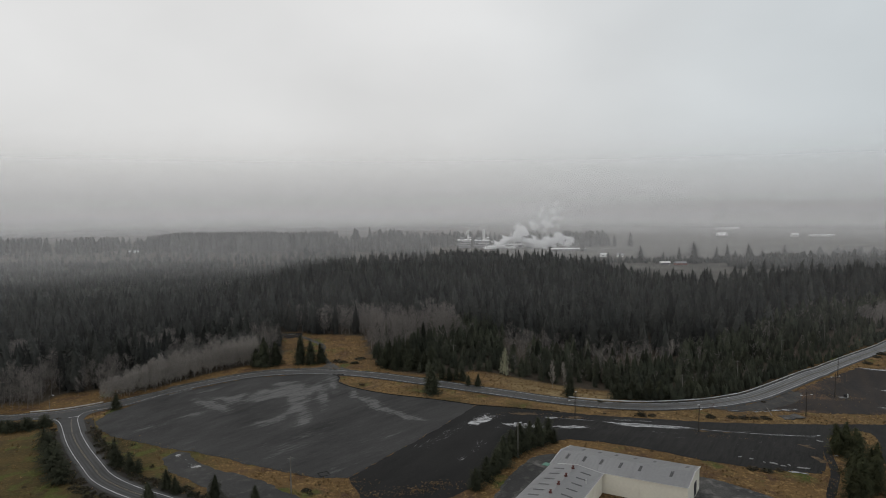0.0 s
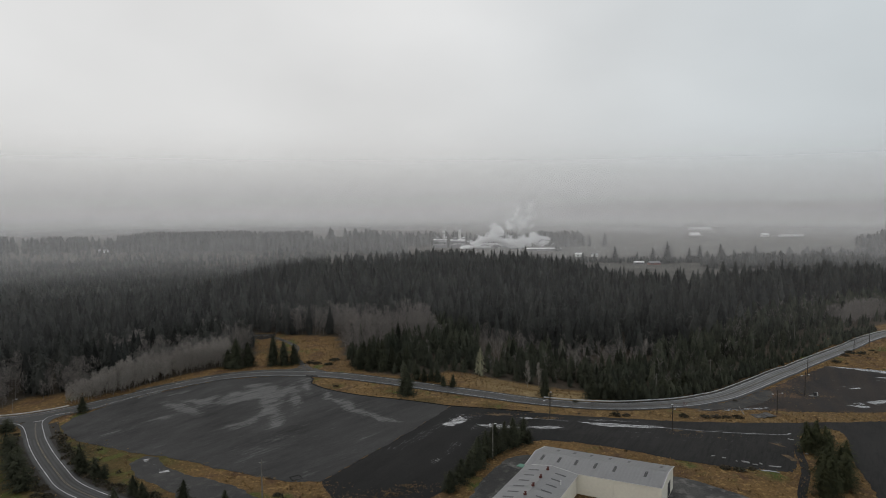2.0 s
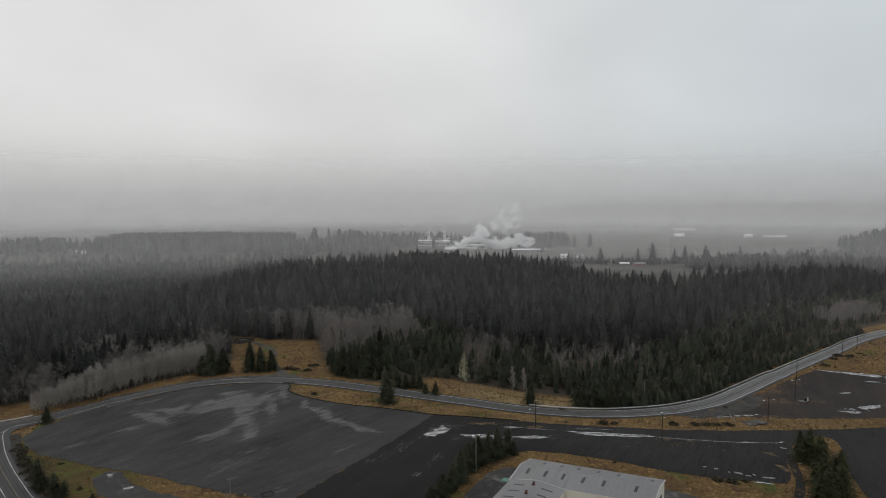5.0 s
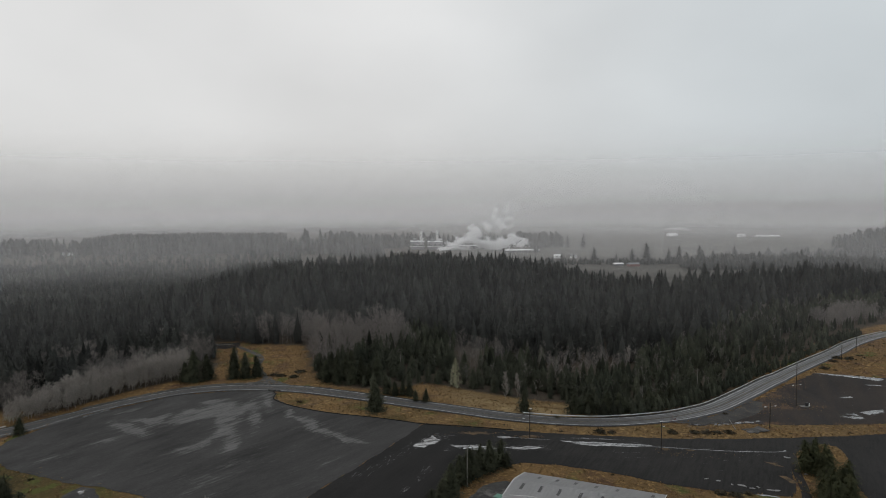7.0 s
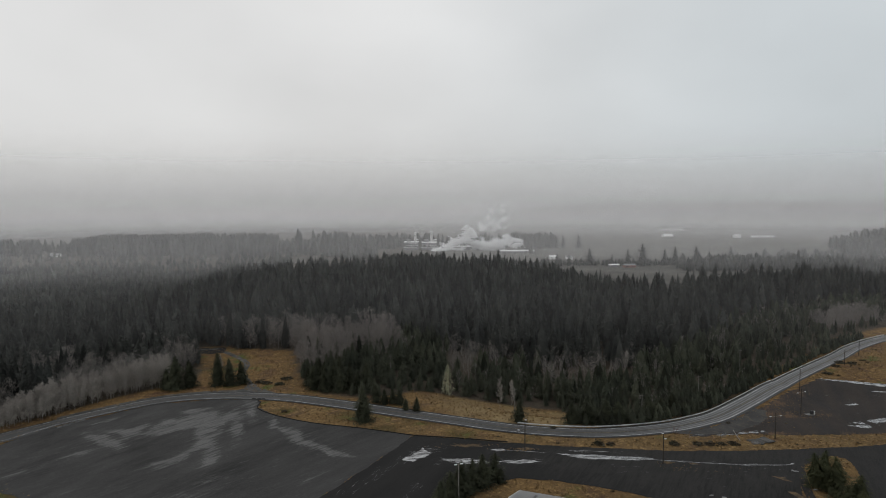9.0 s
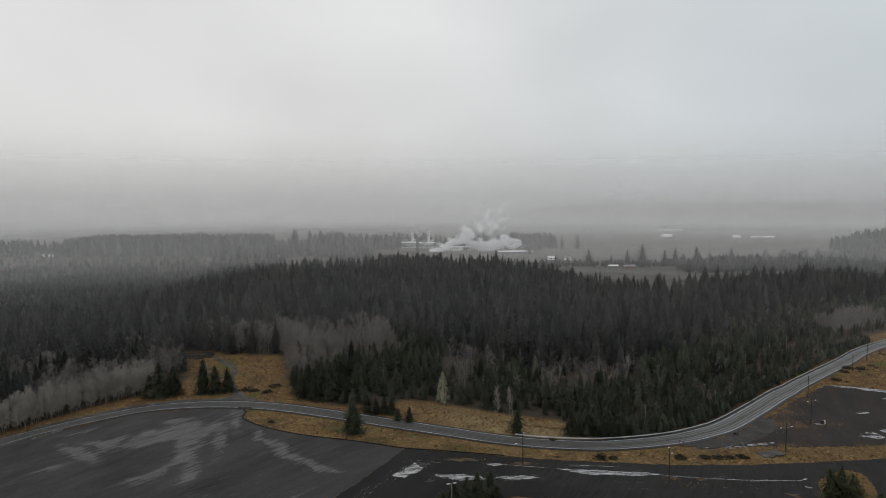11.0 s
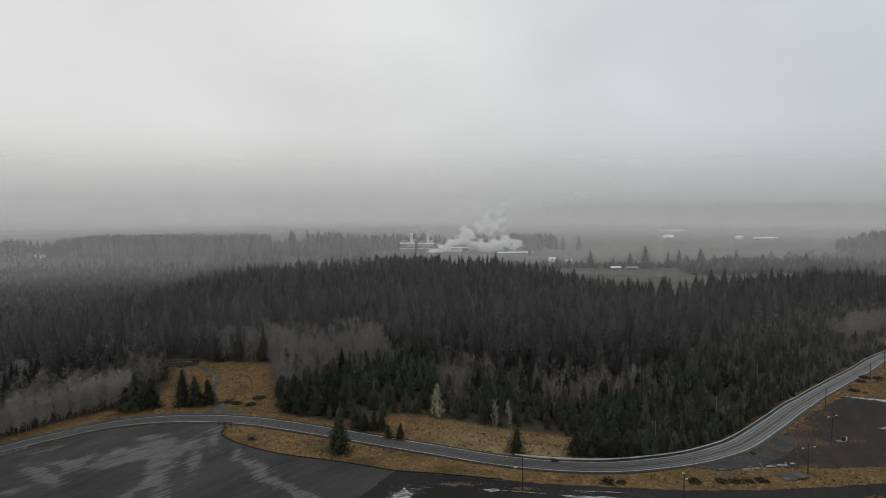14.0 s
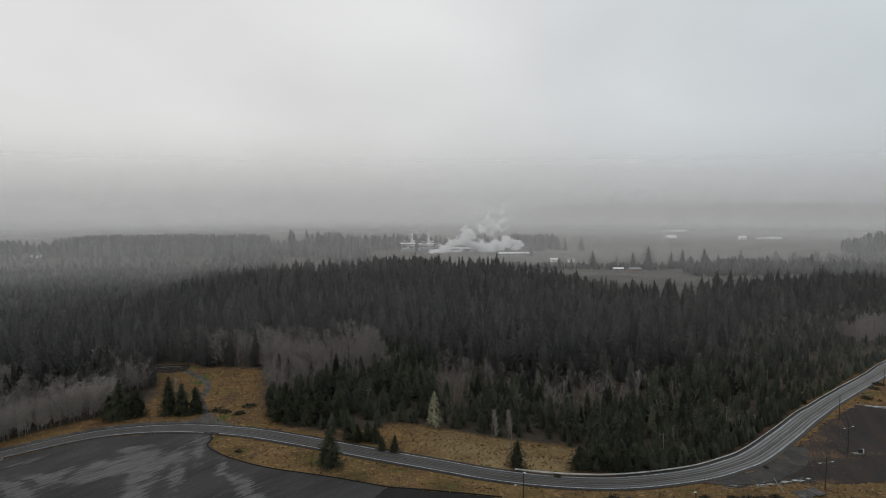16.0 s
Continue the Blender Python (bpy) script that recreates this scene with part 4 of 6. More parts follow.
# tall dark forest on the ridge and to both sides of it
LIM_X = [-260, -205, -196, -154, -140, -60, -50, 0, 66, 110, 140, 170, 200, 260, 400]
LIM_E = [0, 1, 24, 26, 46, 44, 112, 140, 168, 145, 110, 92, 90, 90, 100]
VALLEY_X, VALLEY_Y = [-700, -309, -217, -173, -150, -140], [470, 500, 532, 600, 690, 760]
x, y = spots(-640, 780, 305, 900, 6.9, 0.8)
e = beyond(x, y)
lim = np.interp(x, LIM_X, LIM_E) + 8 * np.sin(x * 0.05) * (x > -150)
valley = (x < -140) & (y > np.interp(x, VALLEY_X, VALLEY_Y) + 14 * np.sin(x * 0.06))
crest = np.interp(x, CREST_X, CREST_Y)
grey = (x < -95) & (e < 95) & (np.sin(x * 0.09 + 1) * np.sin(y * 0.11) > 0.35) | (x < -188) & (e < 34)
keep = in_view(x, y) & (e > lim) & ~(grey & (rng.random(len(x)) < 0.85)) & ~open_ground(x, y) & ~valley & (y < crest + 45)
x, y, e = x[keep], y[keep], e[keep]
clump = np.array([noise.noise((a * 0.03, b * 0.03, 0.5)) + 0.6 * noise.noise((a * 0.09, b * 0.09, 2.5)) for a, b in zip(x, y)])
wall = ease(150, 200, x)
h = (16 + 6.5 * ease(120, 260, e) + 4 * (x < -60)) * (1 - wall) + 21 * wall + (6 - 2 * (e > 210)) * clump + rng.normal(0, 1, len(x)) * np.where(e > 210, 2.0, 3.0) + 3.5 * (rng.random(len(x)) > 0.9)
h = np.maximum(h, 8)
w = h * rng.uniform(0.7, 1.4, len(x)) * np.where(h > 22, 0.92, 1.1)
near = e < 210
close = near & (e < 100) & (x < -40)
for name, shapes, sel, label in (("forest_edge_firs", FINE, close, "tall dark firs behind the alder row"), ("forest_edge_trees", MID, near & ~close, "tall dark conifers at the edge of the forest"),
                                 ("forest", LOW, ~near, "dense dark conifer forest on a ridge")):
    tagged(scatter(name, shapes, x[sel], y[sel], h[sel], w[sel], [M_CONIFER]), label, "forest", kind="stuff")

# low young forest in the valley to the west
x, y = spots(-900, 40, 480, 1100, 6.4)
keep = in_view(x, y, 130) & ((y < 1000) | (rng.random(len(x)) < 0.22)) & (x < -140) & (y > np.interp(x, VALLEY_X, VALLEY_Y) - 6 + 14 * np.sin(x * 0.06)) & ~((np.hypot((x + 245) / 75, (y - 965) / 26) + 0.35 * np.sin(x * 0.11) < 1) & (rng.random(len(x)) < 0.9))
x, y = x[keep], y[keep]
h = rng.uniform(6, 12.5, len(x)) + 5 * (rng.random(len(x)) > 0.97)
tagged(scatter("young_forest", TINY, x, y, h, h * 1.3, [M_VALLEY]), "low young conifer plantation in the misty valley", "forest", kind="stuff")

# young conifers between the road and the tall forest
x, y = spots(-60, 600, 270, 780, 5.6, 0.75)
e = beyond(x, y)
keep = in_view(x, y, 30) & (e > 4) & (e < np.interp(x, LIM_X, LIM_E) + 6) & ~open_ground(x, y) & ((x > -8) | (e > 8) & (x > -40)) & ~((np.abs(x - 352) < 34) & (e > 14) & (e < 48)) & ~(inside(STAND, x, y) & (rng.random(len(x)) < 0.78))
x, y, e = x[keep], y[keep], e[keep]
bare = rng.random(len(x)) < 0.06 + 0.08 * (x > 100) + 0.86 * ease(80, 98, e - 10 * (x > 140)) * (x > 32) * (x < 260) * (np.sin(x * 0.07) * np.sin(y * 0.05 + 1) > -0.3)
h = (rng.uniform(4.5, 12, len(x)) + 3 * ease(20, 60, e)) * (1 - 0.28 * ease(45, 12, e - 55 * inside(MEADOW, x, y - 18)))
g = ~bare
front = g & ((e < 26) | (y < 372) & (np.abs(x - 30) < 62) | (e < 52) & (x < 0))
g = g & ~front
order = np.argsort(np.where(front, np.hypot(x - 25, y - 110), 1e9))
single = np.zeros(len(x), bool)
single[order[:270]] = True
LONE = list(zip(x[single], y[single], h[single]))
front &= ~single
tagged(scatter("young_conifers_edge", FINE, x[front], y[front], h[front] + 1, h[front] * rng.uniform(0.95, 1.3, front.sum()), [M_YOUNG]), "young conifers at the edge of the meadow and the road", "forest", kind="stuff")
tagged(scatter("young_conifers", MID, x[g], y[g], h[g], h[g] * rng.uniform(1.1, 1.5, g.sum()), [M_YOUNG]), "young conifers crowding the slope below the road", "forest", kind="stuff")
tagged(scatter("bare_brush", BRUSH, x[bare], y[bare], h[bare] * 1.0, h[bare] * 1.1, [M_TWIG, M_TWIG_RED], sink=0.2), "leafless reddish brush among the conifers", "brush", kind="stuff")

# small dark conifers and brush right behind the guard rail
x, y = [], []
for p in offset_line(ROAD, -6.0):
    if 84 < p.x < 330:
        for q in range(5):
            t = (p.x > 196) & (p.x < 268) and rng.random() < 0.7
            if not t:
                x.append(p.x - abs(rng.normal(0, 3.2)) - 0.4)
                y.append(p.y + abs(rng.normal(0, 3.2)) + 0.4)
h = rng.uniform(2.5, 6.5, len(x))
tagged(scatter("rail_conifers", MID, x, y, h, h * rng.uniform(1.3, 2.0, len(x)), [M_YOUNG]), "small dark conifers crowding the guard rail", "forest", kind="stuff")

# leafless stands: the brown stand beyond the meadow, the thin wood behind the clearing
x, y = spots(-260, 420, 303, 560, 3.6)
e = beyond(x, y)
stand = ((np.abs(x - 352) < 34) & (e > 14) & (e < 48)) | (inside(STAND, x + 6 * np.sin(y * 0.2) + 5 * np.sin(y * 0.07 + x * 0.1), y + 8 * np.sin(x * 0.15)) & (rng.random(len(x)) < 0.72)) | ((x < -95) & (e > 22 - 19 * (x < -190)) & (e < 95) & ((np.sin(x * 0.09 + 1) * np.sin(y * 0.11) > 0.35) | (x < -190) & (e < 34)) & (rng.random(len(x)) < 0.62)) | ((np.abs(x + 70) < 30) & (np.abs(y - 438) < 16) & (rng.random(len(x)) < 0.5))
keep = stand & ~open_ground(x, y)
x, y = x[keep], y[keep]
h = rng.uniform(7, 18.5, len(x)) - 3 * (x > 200)
tagged(scatter("bare_wood", ALDERS, x, y, h, h * 1.35, [M_TWIG, M_TWIG_RED]), "stand of tall leafless brownish alders", "forest", kind="stuff")

# far forest blocks and lone trees past the ridge
x, y = spots(-760, -20, 1105, 1190, 7.0)
block = (x > -500) & (x < -186)
keep = block | (rng.random(len(x)) < np.where(x < -500, 0.45 + 0.4 * np.sin(x * 0.05), 0.4))
x, y, block = x[keep], y[keep], block[keep]
h = np.where(block, rng.uniform(27, 34, len(x)) - 7 * (x < -470), rng.uniform(15, 27, len(x)))
tagged(scatter("far_forest", FAR, x, y, h, h * 1.15, [M_CONIFER]), "far block of conifers in the mist", "forest", kind="stuff")
x, y = spots(-180, 330, 1340, 1480, 13)
keep = (rng.random(len(x)) < 0.9) & (np.sin(x * 0.045) + np.sin(x * 0.021 + 1) + 0.6 * np.sin(y * 0.06) > -0.9)
x, y = x[keep], y[keep]
h = rng.uniform(14, 33, len(x))
tagged(scatter("far_trees", FAR, x, y, h, h * 1.3, [M_CONIFER]), "scattered conifers beyond the ridge in the mist", "forest", kind="stuff")
x, y = spots(190, 620, 690, 900, 12)
keep = (rng.random(len(x)) < 0.5) & (np.sin(x * 0.031 + y * 0.02) + np.sin(y * 0.045 - x * 0.012) > 0.55) & (x > 380)
x, y = x[keep], y[keep]
h = rng.uniform(4, 11, len(x))
tagged(scatter("far_thickets", FAR, x, y, h, h * 1.8, [M_CONIFER]), "dark thickets on the low ground beyond the ridge", "forest", kind="stuff")
x, y = spots(395, 720, 890, 1020, 8.5)
keep = (rng.random(len(x)) < 0.8) & (y < 935 + 0.35 * (x - 395))
x, y = x[keep], y[keep]
h = rng.uniform(11, 21, len(x)) + 5 * (rng.random(len(x)) > 0.9)
tagged(scatter("far_wood", FAR, x, y, h, h * 1.5, [M_CONIFER]), "mixed wood on low ground in the mist", "forest", kind="stuff")
x, y = spots(560, 1000, 880, 1120, 8.5)
keep = (x > 688 + 0.25 * (y - 930)) & (rng.random(len(x)) < 0.85)
x, y = x[keep], y[keep]
h = rng.uniform(17, 27, len(x))
tagged(scatter("hill_forest", FAR, x, y, h, h * 1.3, [M_CONIFER]), "dense conifers on a knoll in the mist", "forest", kind="stuff")
x, y = spots(170, 560, 960, 1010, 6)
keep = (rng.random(len(x)) < 0.55) & (y > 985 - 0.03 * x)
x, y = x[keep], y[keep]
h = rng.uniform(5, 11, len(x))
tagged(scatter("far_hedge", FAR, x, y, h, h * 2.0, [M_CONIFER]), "low hedge of conifers and brush along the far field", "forest", kind="stuff")


# single trees
def tree(name, V, T, mat, label, trunk_mat=M_BARK, trunk_r=0.018, top=0.9, category="conifer"):
    root = tagged(new(name), label, category)
    part("trunk", tube_bm([(0, 0, -0.03), (0, 0, 0.3), (0, 0, top)], [trunk_r, trunk_r * 0.75, trunk_r * 0.15], 6), trunk_mat, root)
    c = new("crown", arrays_mesh("crown", V, T, [mat]))
    c.parent = root
    return root


def plant(kind, x, y, tall, wide=None, turn=0.0):
    wide = wide or tall
    first = kind not in planted
    planted.add(kind)
    k = Vector((1, 1, 1)) if first else kind.scale
    m = Matrix.Translation((x, y, ground_z(x, y))) @ Matrix.Rotation(turn, 4, "Z") @ Matrix.Diagonal((wide / k.x, wide / k.y, tall / k.z, 1))
    if first:
        kind.matrix_basis = m
        return kind
    return copy_thing(kind, m)


planted = set()
SPRUCES = [tree("spruce", *conifer(80 + s, 210, 13, 0.29 + 0.02 * (s % 2), 0.030, 0.02, 0.82, 0.6, 0.75), M_HERO, "dark bushy spruce standing in dry grass") for s in range(5)]
for i, (x, y, h, w) in enumerate([(-5.2, 285, 13, 15), (-75, 349.5, 16, 15), (-69, 347.5, 13, 13), (-64, 348.5, 11, 13), (-94, 348, 16, 17), (-88, 350.5, 13, 15), (-98, 350, 10, 13), (-143, 290, 7, 9),
                                  (-83, 197, 6, 7), (-79, 193.5, 5, 6), (-65, 186, 8, 8), (-53, 184, 5, 6), (-85, 189, 6, 7),
                                  (18, 206, 10, 11), (25, 217, 10.5, 11), (32, 224, 9.5, 11),
                                  (53, 280, 9, 10), (-1, 308.5, 7.5, 9), (2.5, 305.5, 6.5, 8), (5.5, 306, 7, 8), (8.5, 304.5, 6.5, 8), (11, 296.5, 5, 6), (15, 294.5, 6, 6), (73, 279, 8, 13), (79, 279, 8, 13), (86, 280, 9, 13), (92, 282, 8, 12),
                                  (105, 286, 9, 13), (111, 290, 8, 12), (118, 294, 9, 13), (235, 425, 12, 13), (295, 470, 11, 12),
                                  (-32, 338, 9, 10), (-29, 332, 11, 11), (-25, 336, 12, 11), (-24, 328, 10, 11), (-20, 333, 13, 12), (-17, 326, 11, 11), (-13, 330, 12, 12), (-9, 324, 10, 11), (-28, 344, 12, 11), (-18, 342, 13, 12), (-6, 331, 12, 11)]):
    plant(SPRUCES[(i * 7 + i // 3) % 5], x, y, h, w * 1.18, i * 1.7)
PINES = [tree("pine", *conifer(120 + s, 190, 14, 0.29, 0.028, 0.03, 0.75, 0.7, 0.7, 0.3, 0.03), M_PINE, "dark bushy conifer standing on a grass island") for s in range(4)]
HEDGE_PINES = [tree("pine", *conifer(125 + s, 190, 14, 0.26, 0.028, 0.03, 0.7, 0.7, 0.7, 0.3, 0.03), M_HERO, "dark conifer in a row beside the drive") for s in range(4)]
DARK_PINES = [tree("pine", *conifer(130 + s, 130, 16, 0.28, 0.032, 0.05, 0.55, 1.0, 0.55, 0.15, 0.06), M_HERO, "dark ragged pine on the bank of the side road") for s in range(4)]
YOUNG = [tree("young_conifer", *conifer(170 + s, 110, 9, 0.23 + 0.018 * (s % 3), 0.038, 0.03, 0.7, 0.6, 0.75), M_YOUNG, "young dark conifer at the edge of the meadow") for s in range(7)]
for i, (x, y, h) in enumerate(LONE):
    plant(YOUNG[i % 7], x, y, 0.95 * h + 0.5, h * rng.uniform(0.95, 1.3), i * 1.3)
pale = tree("silver_spruce", *conifer(91, 110, 10, 0.19, 0.036, 0.05, 0.8, 0.7, 0.35), M_PALE, "pale silvery spruce at the edge of the meadow")
plant(pale, 30.5, 335, 14.5, 14.5, 0.4)
for i, (x, y, h, w) in enumerate([(-110, 220, 10, 13), (-107, 217, 8, 12), (-101, 213, 7.5, 11), (-98, 211, 5, 9), (-176, 270, 6, 12), (-170, 271, 6.5, 13), (-164, 272, 6, 12), (-181, 272, 6, 12),
                                  (-147, 244, 9, 12), (-143, 238, 8, 11), (-138, 231, 8, 12), (-134, 225, 9, 13), (-130, 219, 9, 13), (-126, 213, 9, 13), (-121, 207, 8, 12), (-150, 249, 6, 9),
                                  (9, 188, 7, 11), (12, 194, 8, 12), (15, 199, 9, 12), (17, 204, 9, 12), (21, 212, 10, 13), (23, 215, 9, 12), (28, 221, 10, 13), (31, 222, 8, 11), (35.5, 227, 9, 12), (37, 225, 5, 8),
                                  (133.5, 224.5, 12, 12), (136.5, 226, 12.5, 12), (139.5, 224, 11, 12), (136, 220.5, 9, 10), (142, 227, 8, 9), (140, 214.5, 9.5, 11), (137, 212, 8, 10), (127, 205, 10, 11), (124, 198, 13, 12), (120, 190, 13, 12),
                                  (116.5, 187, 11, 11), (126, 193, 11, 11), (130, 199, 10, 11), (133, 203, 9, 10)]):
    plant((DARK_PINES if x < -90 else HEDGE_PINES if x < 90 else PINES)[(i * 5 + i // 4) % 4], x, y, h * (0.95 if 5 < x < 40 else 0.92), w * (1.1 if x < -112 else 0.8 if x < -90 else 0.95 if x < 90 else 1.25), i * 2.3)

FAR_FIRS = [tree("far_fir", *conifer(220 + s, 60, 8, 0.20, 0.045, 0.04, 0.85, 0.6, 0.6), M_CONIFER, "tall lone fir in the mist beside the far field") for s in range(3)]
for i, (x, y, h) in enumerate([(240, 985, 19), (262, 1000, 15), (290, 992, 26), (322, 990, 17), (344, 985, 25), (362, 975, 33), (398, 985, 25), (412, 980, 29), (428, 990, 18), (440, 975, 30), (449, 985, 21), (468, 990, 20), (485, 975, 19),
                               (497, 985, 27), (505, 980, 18), (563, 960, 26), (606, 985, 24), (250, 1215, 22), (222, 1330, 26), (268, 1330, 30), (292, 1325, 33), (335, 1320, 28), (365, 1318, 31)]):
    plant(FAR_FIRS[i % 3], x, y, h, h * (1.5 + 0.25 * (i % 3)), i * 1.9)


def alder(seed, label):
    V, T, wood = bare_tree(seed, 30, 2100, 0.165, 0.0056, 0.040)
    root = tagged(new("alder"), label, "tree", group="bare alders")
    for nm, sel, mat, kind in (("trunk", T[:6], M_ALDER, ""), ("treetop", T[6:12], M_ALDER, ""), ("branchwork", T[12:wood], M_ALDER, "stuff"), ("crown", T[wood:], M_ALDER_TWIG, "stuff")):
        ob = tagged(new(nm, arrays_mesh(nm, V, sel, [mat])), kind=kind)
        ob.parent = root
    return root


ALDER_KINDS = [alder(100 + s, "leafless pale grey alder in a row beside the road") for s in range(6)]
row = smooth_line([(-157, 304), (-150, 309), (-138, 319.5), (-129, 332), (-120, 342), (-110, 350), (-98, 354)], 1.9)
k = 0
back = []
for depth in range(9):
    for p in row:
        if rng.random() < 0.12:
            continue
        x, y = p.x - depth * 1.2 + rng.normal(0, 0.9), p.y + depth * 3.6 + rng.normal(0, 1.0)
        h = (rng.uniform(9, 12.5) + 0.25 * depth) * min(1.0, 0.5 + (x + 165) / 40)
        if depth > 4:
            back.append((x, y, h))
            continue
        plant(ALDER_KINDS[k % 6], x, y, h, h * 1.05, rng.random() * 6)
        k += 1
x, y, h = np.array(back).T
tagged(scatter("alder_thicket", ALDERS, x, y, h, h * 1.15, [M_ALDER, M_TWIG]), "thicket of leafless grey alders", "forest", kind="stuff")
x = np.array([p.x for p in row for q in range(3)]) + rng.normal(0, 1.2, 3 * len(row))
y = np.array([p.y for p in row for q in range(3)]) + rng.uniform(-1.5, 7, 3 * len(row))
h = rng.uniform(2.5, 5.0, len(x))
tagged(scatter("alder_undergrowth", BRUSH, x, y, h, h * 1.1, [M_TWIG, M_ALDER_TWIG]), "leafless grey undergrowth below the alders", "brush", kind="stuff")
for x, y, h in [(53, 325, 13.5), (60, 335, 12), (-79, 372, 9), (138, 405, 13), (100, 402, 10)]:
    plant(ALDER_KINDS[k % 6], x, y, h, h * 0.7, k)
    k += 1


# ---- warehouse: two gabled wings of profiled sheet ----
def wing(root, a, b, c, eave, floor, rise, names=("roof", "wall")):
    """A gabled wing: a and b are the ends of one long wall, c gives its width; the ridge runs midway."""
    a, b, c = Vector(a), Vector(b), Vector(c)
    w = c - a
    d = b - a
    corners = [a, b, b + w, a + w]
    for i in range(4):
        p, q = corners[i], corners[(i + 1) % 4]
        bm = bmesh.new()
        out = Vector(((q - p).y, -(q - p).x)).normalized() * 0.12
        bot = [bm.verts.new((v.x, v.y, floor)) for v in (p, q)]
        top = [bm.verts.new((v.x, v.y, eave)) for v in (q, p)]
        ring = bot + top
        if i % 2:
            m = (p + q) / 2
            ring = bot + [top[0], bm.verts.new((m.x, m.y, eave + rise)), top[1]]
        f = bm.faces.new(ring)
        ex = bmesh.ops.extrude_face_region(bm, geom=[f])
        for v in ex["geom"]:
            if isinstance(v, bmesh.types.BMVert):
                v.co += Vector((out.x, out.y, 0))
        part("wall", bm, M_WALL, root)
    over = 0.35
    dn, wn_ = d.normalized(), w.normalized()
    for side in (0, 1):
        e0 = (a - wn_ * over if side == 0 else a + w + wn_ * over) - dn * over
        r0 = a + w / 2 - dn * over
        L = d.length + 2 * over
        n = max(2, int(L / 1.0))
        bm = bmesh.new()
        zlow, zhigh = eave + 0.02 - over * rise / (w.length / 2), eave + rise + 0.05
        rows = []
        for i in range(2 * n + 1):
            s = dn * (L * i / (2 * n))
            lift = 0.05 if i % 2 else 0.0
            lo, hi = e0 + s, r0 + s
            rows.append((bm.verts.new((lo.x, lo.y, zlow + lift)), bm.verts.new((hi.x, hi.y, zhigh + lift))))
        for p, q in zip(rows, rows[1:]):
            bm.faces.new((p[0], q[0], q[1], p[1]))
        bmesh.ops.solidify(bm, geom=bm.faces[:], thickness=0.08)
        part("roof_panel", bm, M_ROOF, root, "pale grey profiled roof sheet")
        far = e0 + dn * L
        part("gutter", tube_bm([(e0.x, e0.y, zlow - 0.06), (far.x, far.y, zlow - 0.06)], [0.06, 0.06], 6), M_TRIM, root, "white gutter")
        for q in (Vector((0, 0)), dn * L):
            lo, hi = e0 + q, r0 + q
            part("gable_trim", tube_bm([(lo.x, lo.y, zlow + 0.02), (hi.x, hi.y, zhigh + 0.02)], [0.09, 0.09], 4), M_TRIM, root, "white gable trim")
    for k in range(1, 3):
        p = a + d * (k / 3) - wn_ * 0.16
        part("downpipe", tube_bm([(p.x, p.y, floor + 0.3), (p.x, p.y, eave - 0.1)], [0.06, 0.06], 6), M_WALL, root)


def slab_on_roof(root, name, a, d, w, s, t, along, across, eave, rise, mat, lift=0.09, label=""):
    """A flat panel on a roof slope; s metres along the wing, t from 0 at one eave to 1 at the other."""
    a, dn, wn_ = Vector(a), Vector(d).normalized(), Vector(w).normalized()
    W = Vector(w).length
    bm = bmesh.new()
    vs = []
    for ds, dt in ((-1, -1), (1, -1), (1, 1), (-1, 1)):
        tt = t * W + dt * across / 2
        p = a + dn * (s + ds * along / 2) + wn_ * tt
        z = eave + rise * (1 - abs(tt / W - 0.5) * 2) + lift
        vs.append(bm.verts.new((p.x, p.y, z)))
    bm.faces.new(vs)
    bmesh.ops.solidify(bm, geom=bm.faces[:], thickness=0.06)
    return part(name, bm, mat, root, label)


FLOOR, EAVE = ground_z(50, 190) - 0.5, 3.6
warehouse = tagged(new("warehouse"), "L-shaped cream metal warehouse with a pale grey roof", "warehouse")
WA, WB, WC = (31.2, 192.6), (64.6, 175.3), (39.6, 206.6)
LA, LB = (18.2, 169.6), (44.2, 185.0)
wing(warehouse, WA, WB, WC, EAVE, FLOOR, 1.3)
wd, ww = Vector(WB) - Vector(WA), Vector(WC) - Vector(WA)
# the wing nearer the drive runs at a right angle from the first
ld = Vector(LA) - Vector(WA)
wing(warehouse, (LB[0] - 0.0, LB[1] + 0.0), (LB[0] + ld.x, LB[1] + ld.y), (WA[0] + 0.25, WA[1] + 0.1), EAVE - 0.12, FLOOR, 1.0)
lw = Vector(WA) - Vector(LB)
for s in (4.5, 9.5, 14.5, 20.0, 25.5, 34.5):
    slab_on_roof(warehouse, "skylight", WA, wd, ww, s + 0.6, 0.80, 0.8, 2.4, EAVE, 1.3, M_SKYLIGHT, label="dirty dark skylight sheet")
for s in (3.0, 8.0, 13.0, 18.5, 24.0, 32.5):
    slab_on_roof(warehouse, "skylight", WA, wd, ww, s, 0.32, 0.8, 3.0, EAVE, 1.3, M_SKYLIGHT, label="dirty dark skylight sheet")
for s in (3.5, 7.5, 11.5, 15.5, 19.5, 23.0):
    for t in (0.24, 0.76):
        slab_on_roof(warehouse, "skylight", LB, ld, lw, s, t, 0.75, 3.0, EAVE - 0.12, 1.0, M_SKYLIGHT, label="dirty dark skylight sheet")
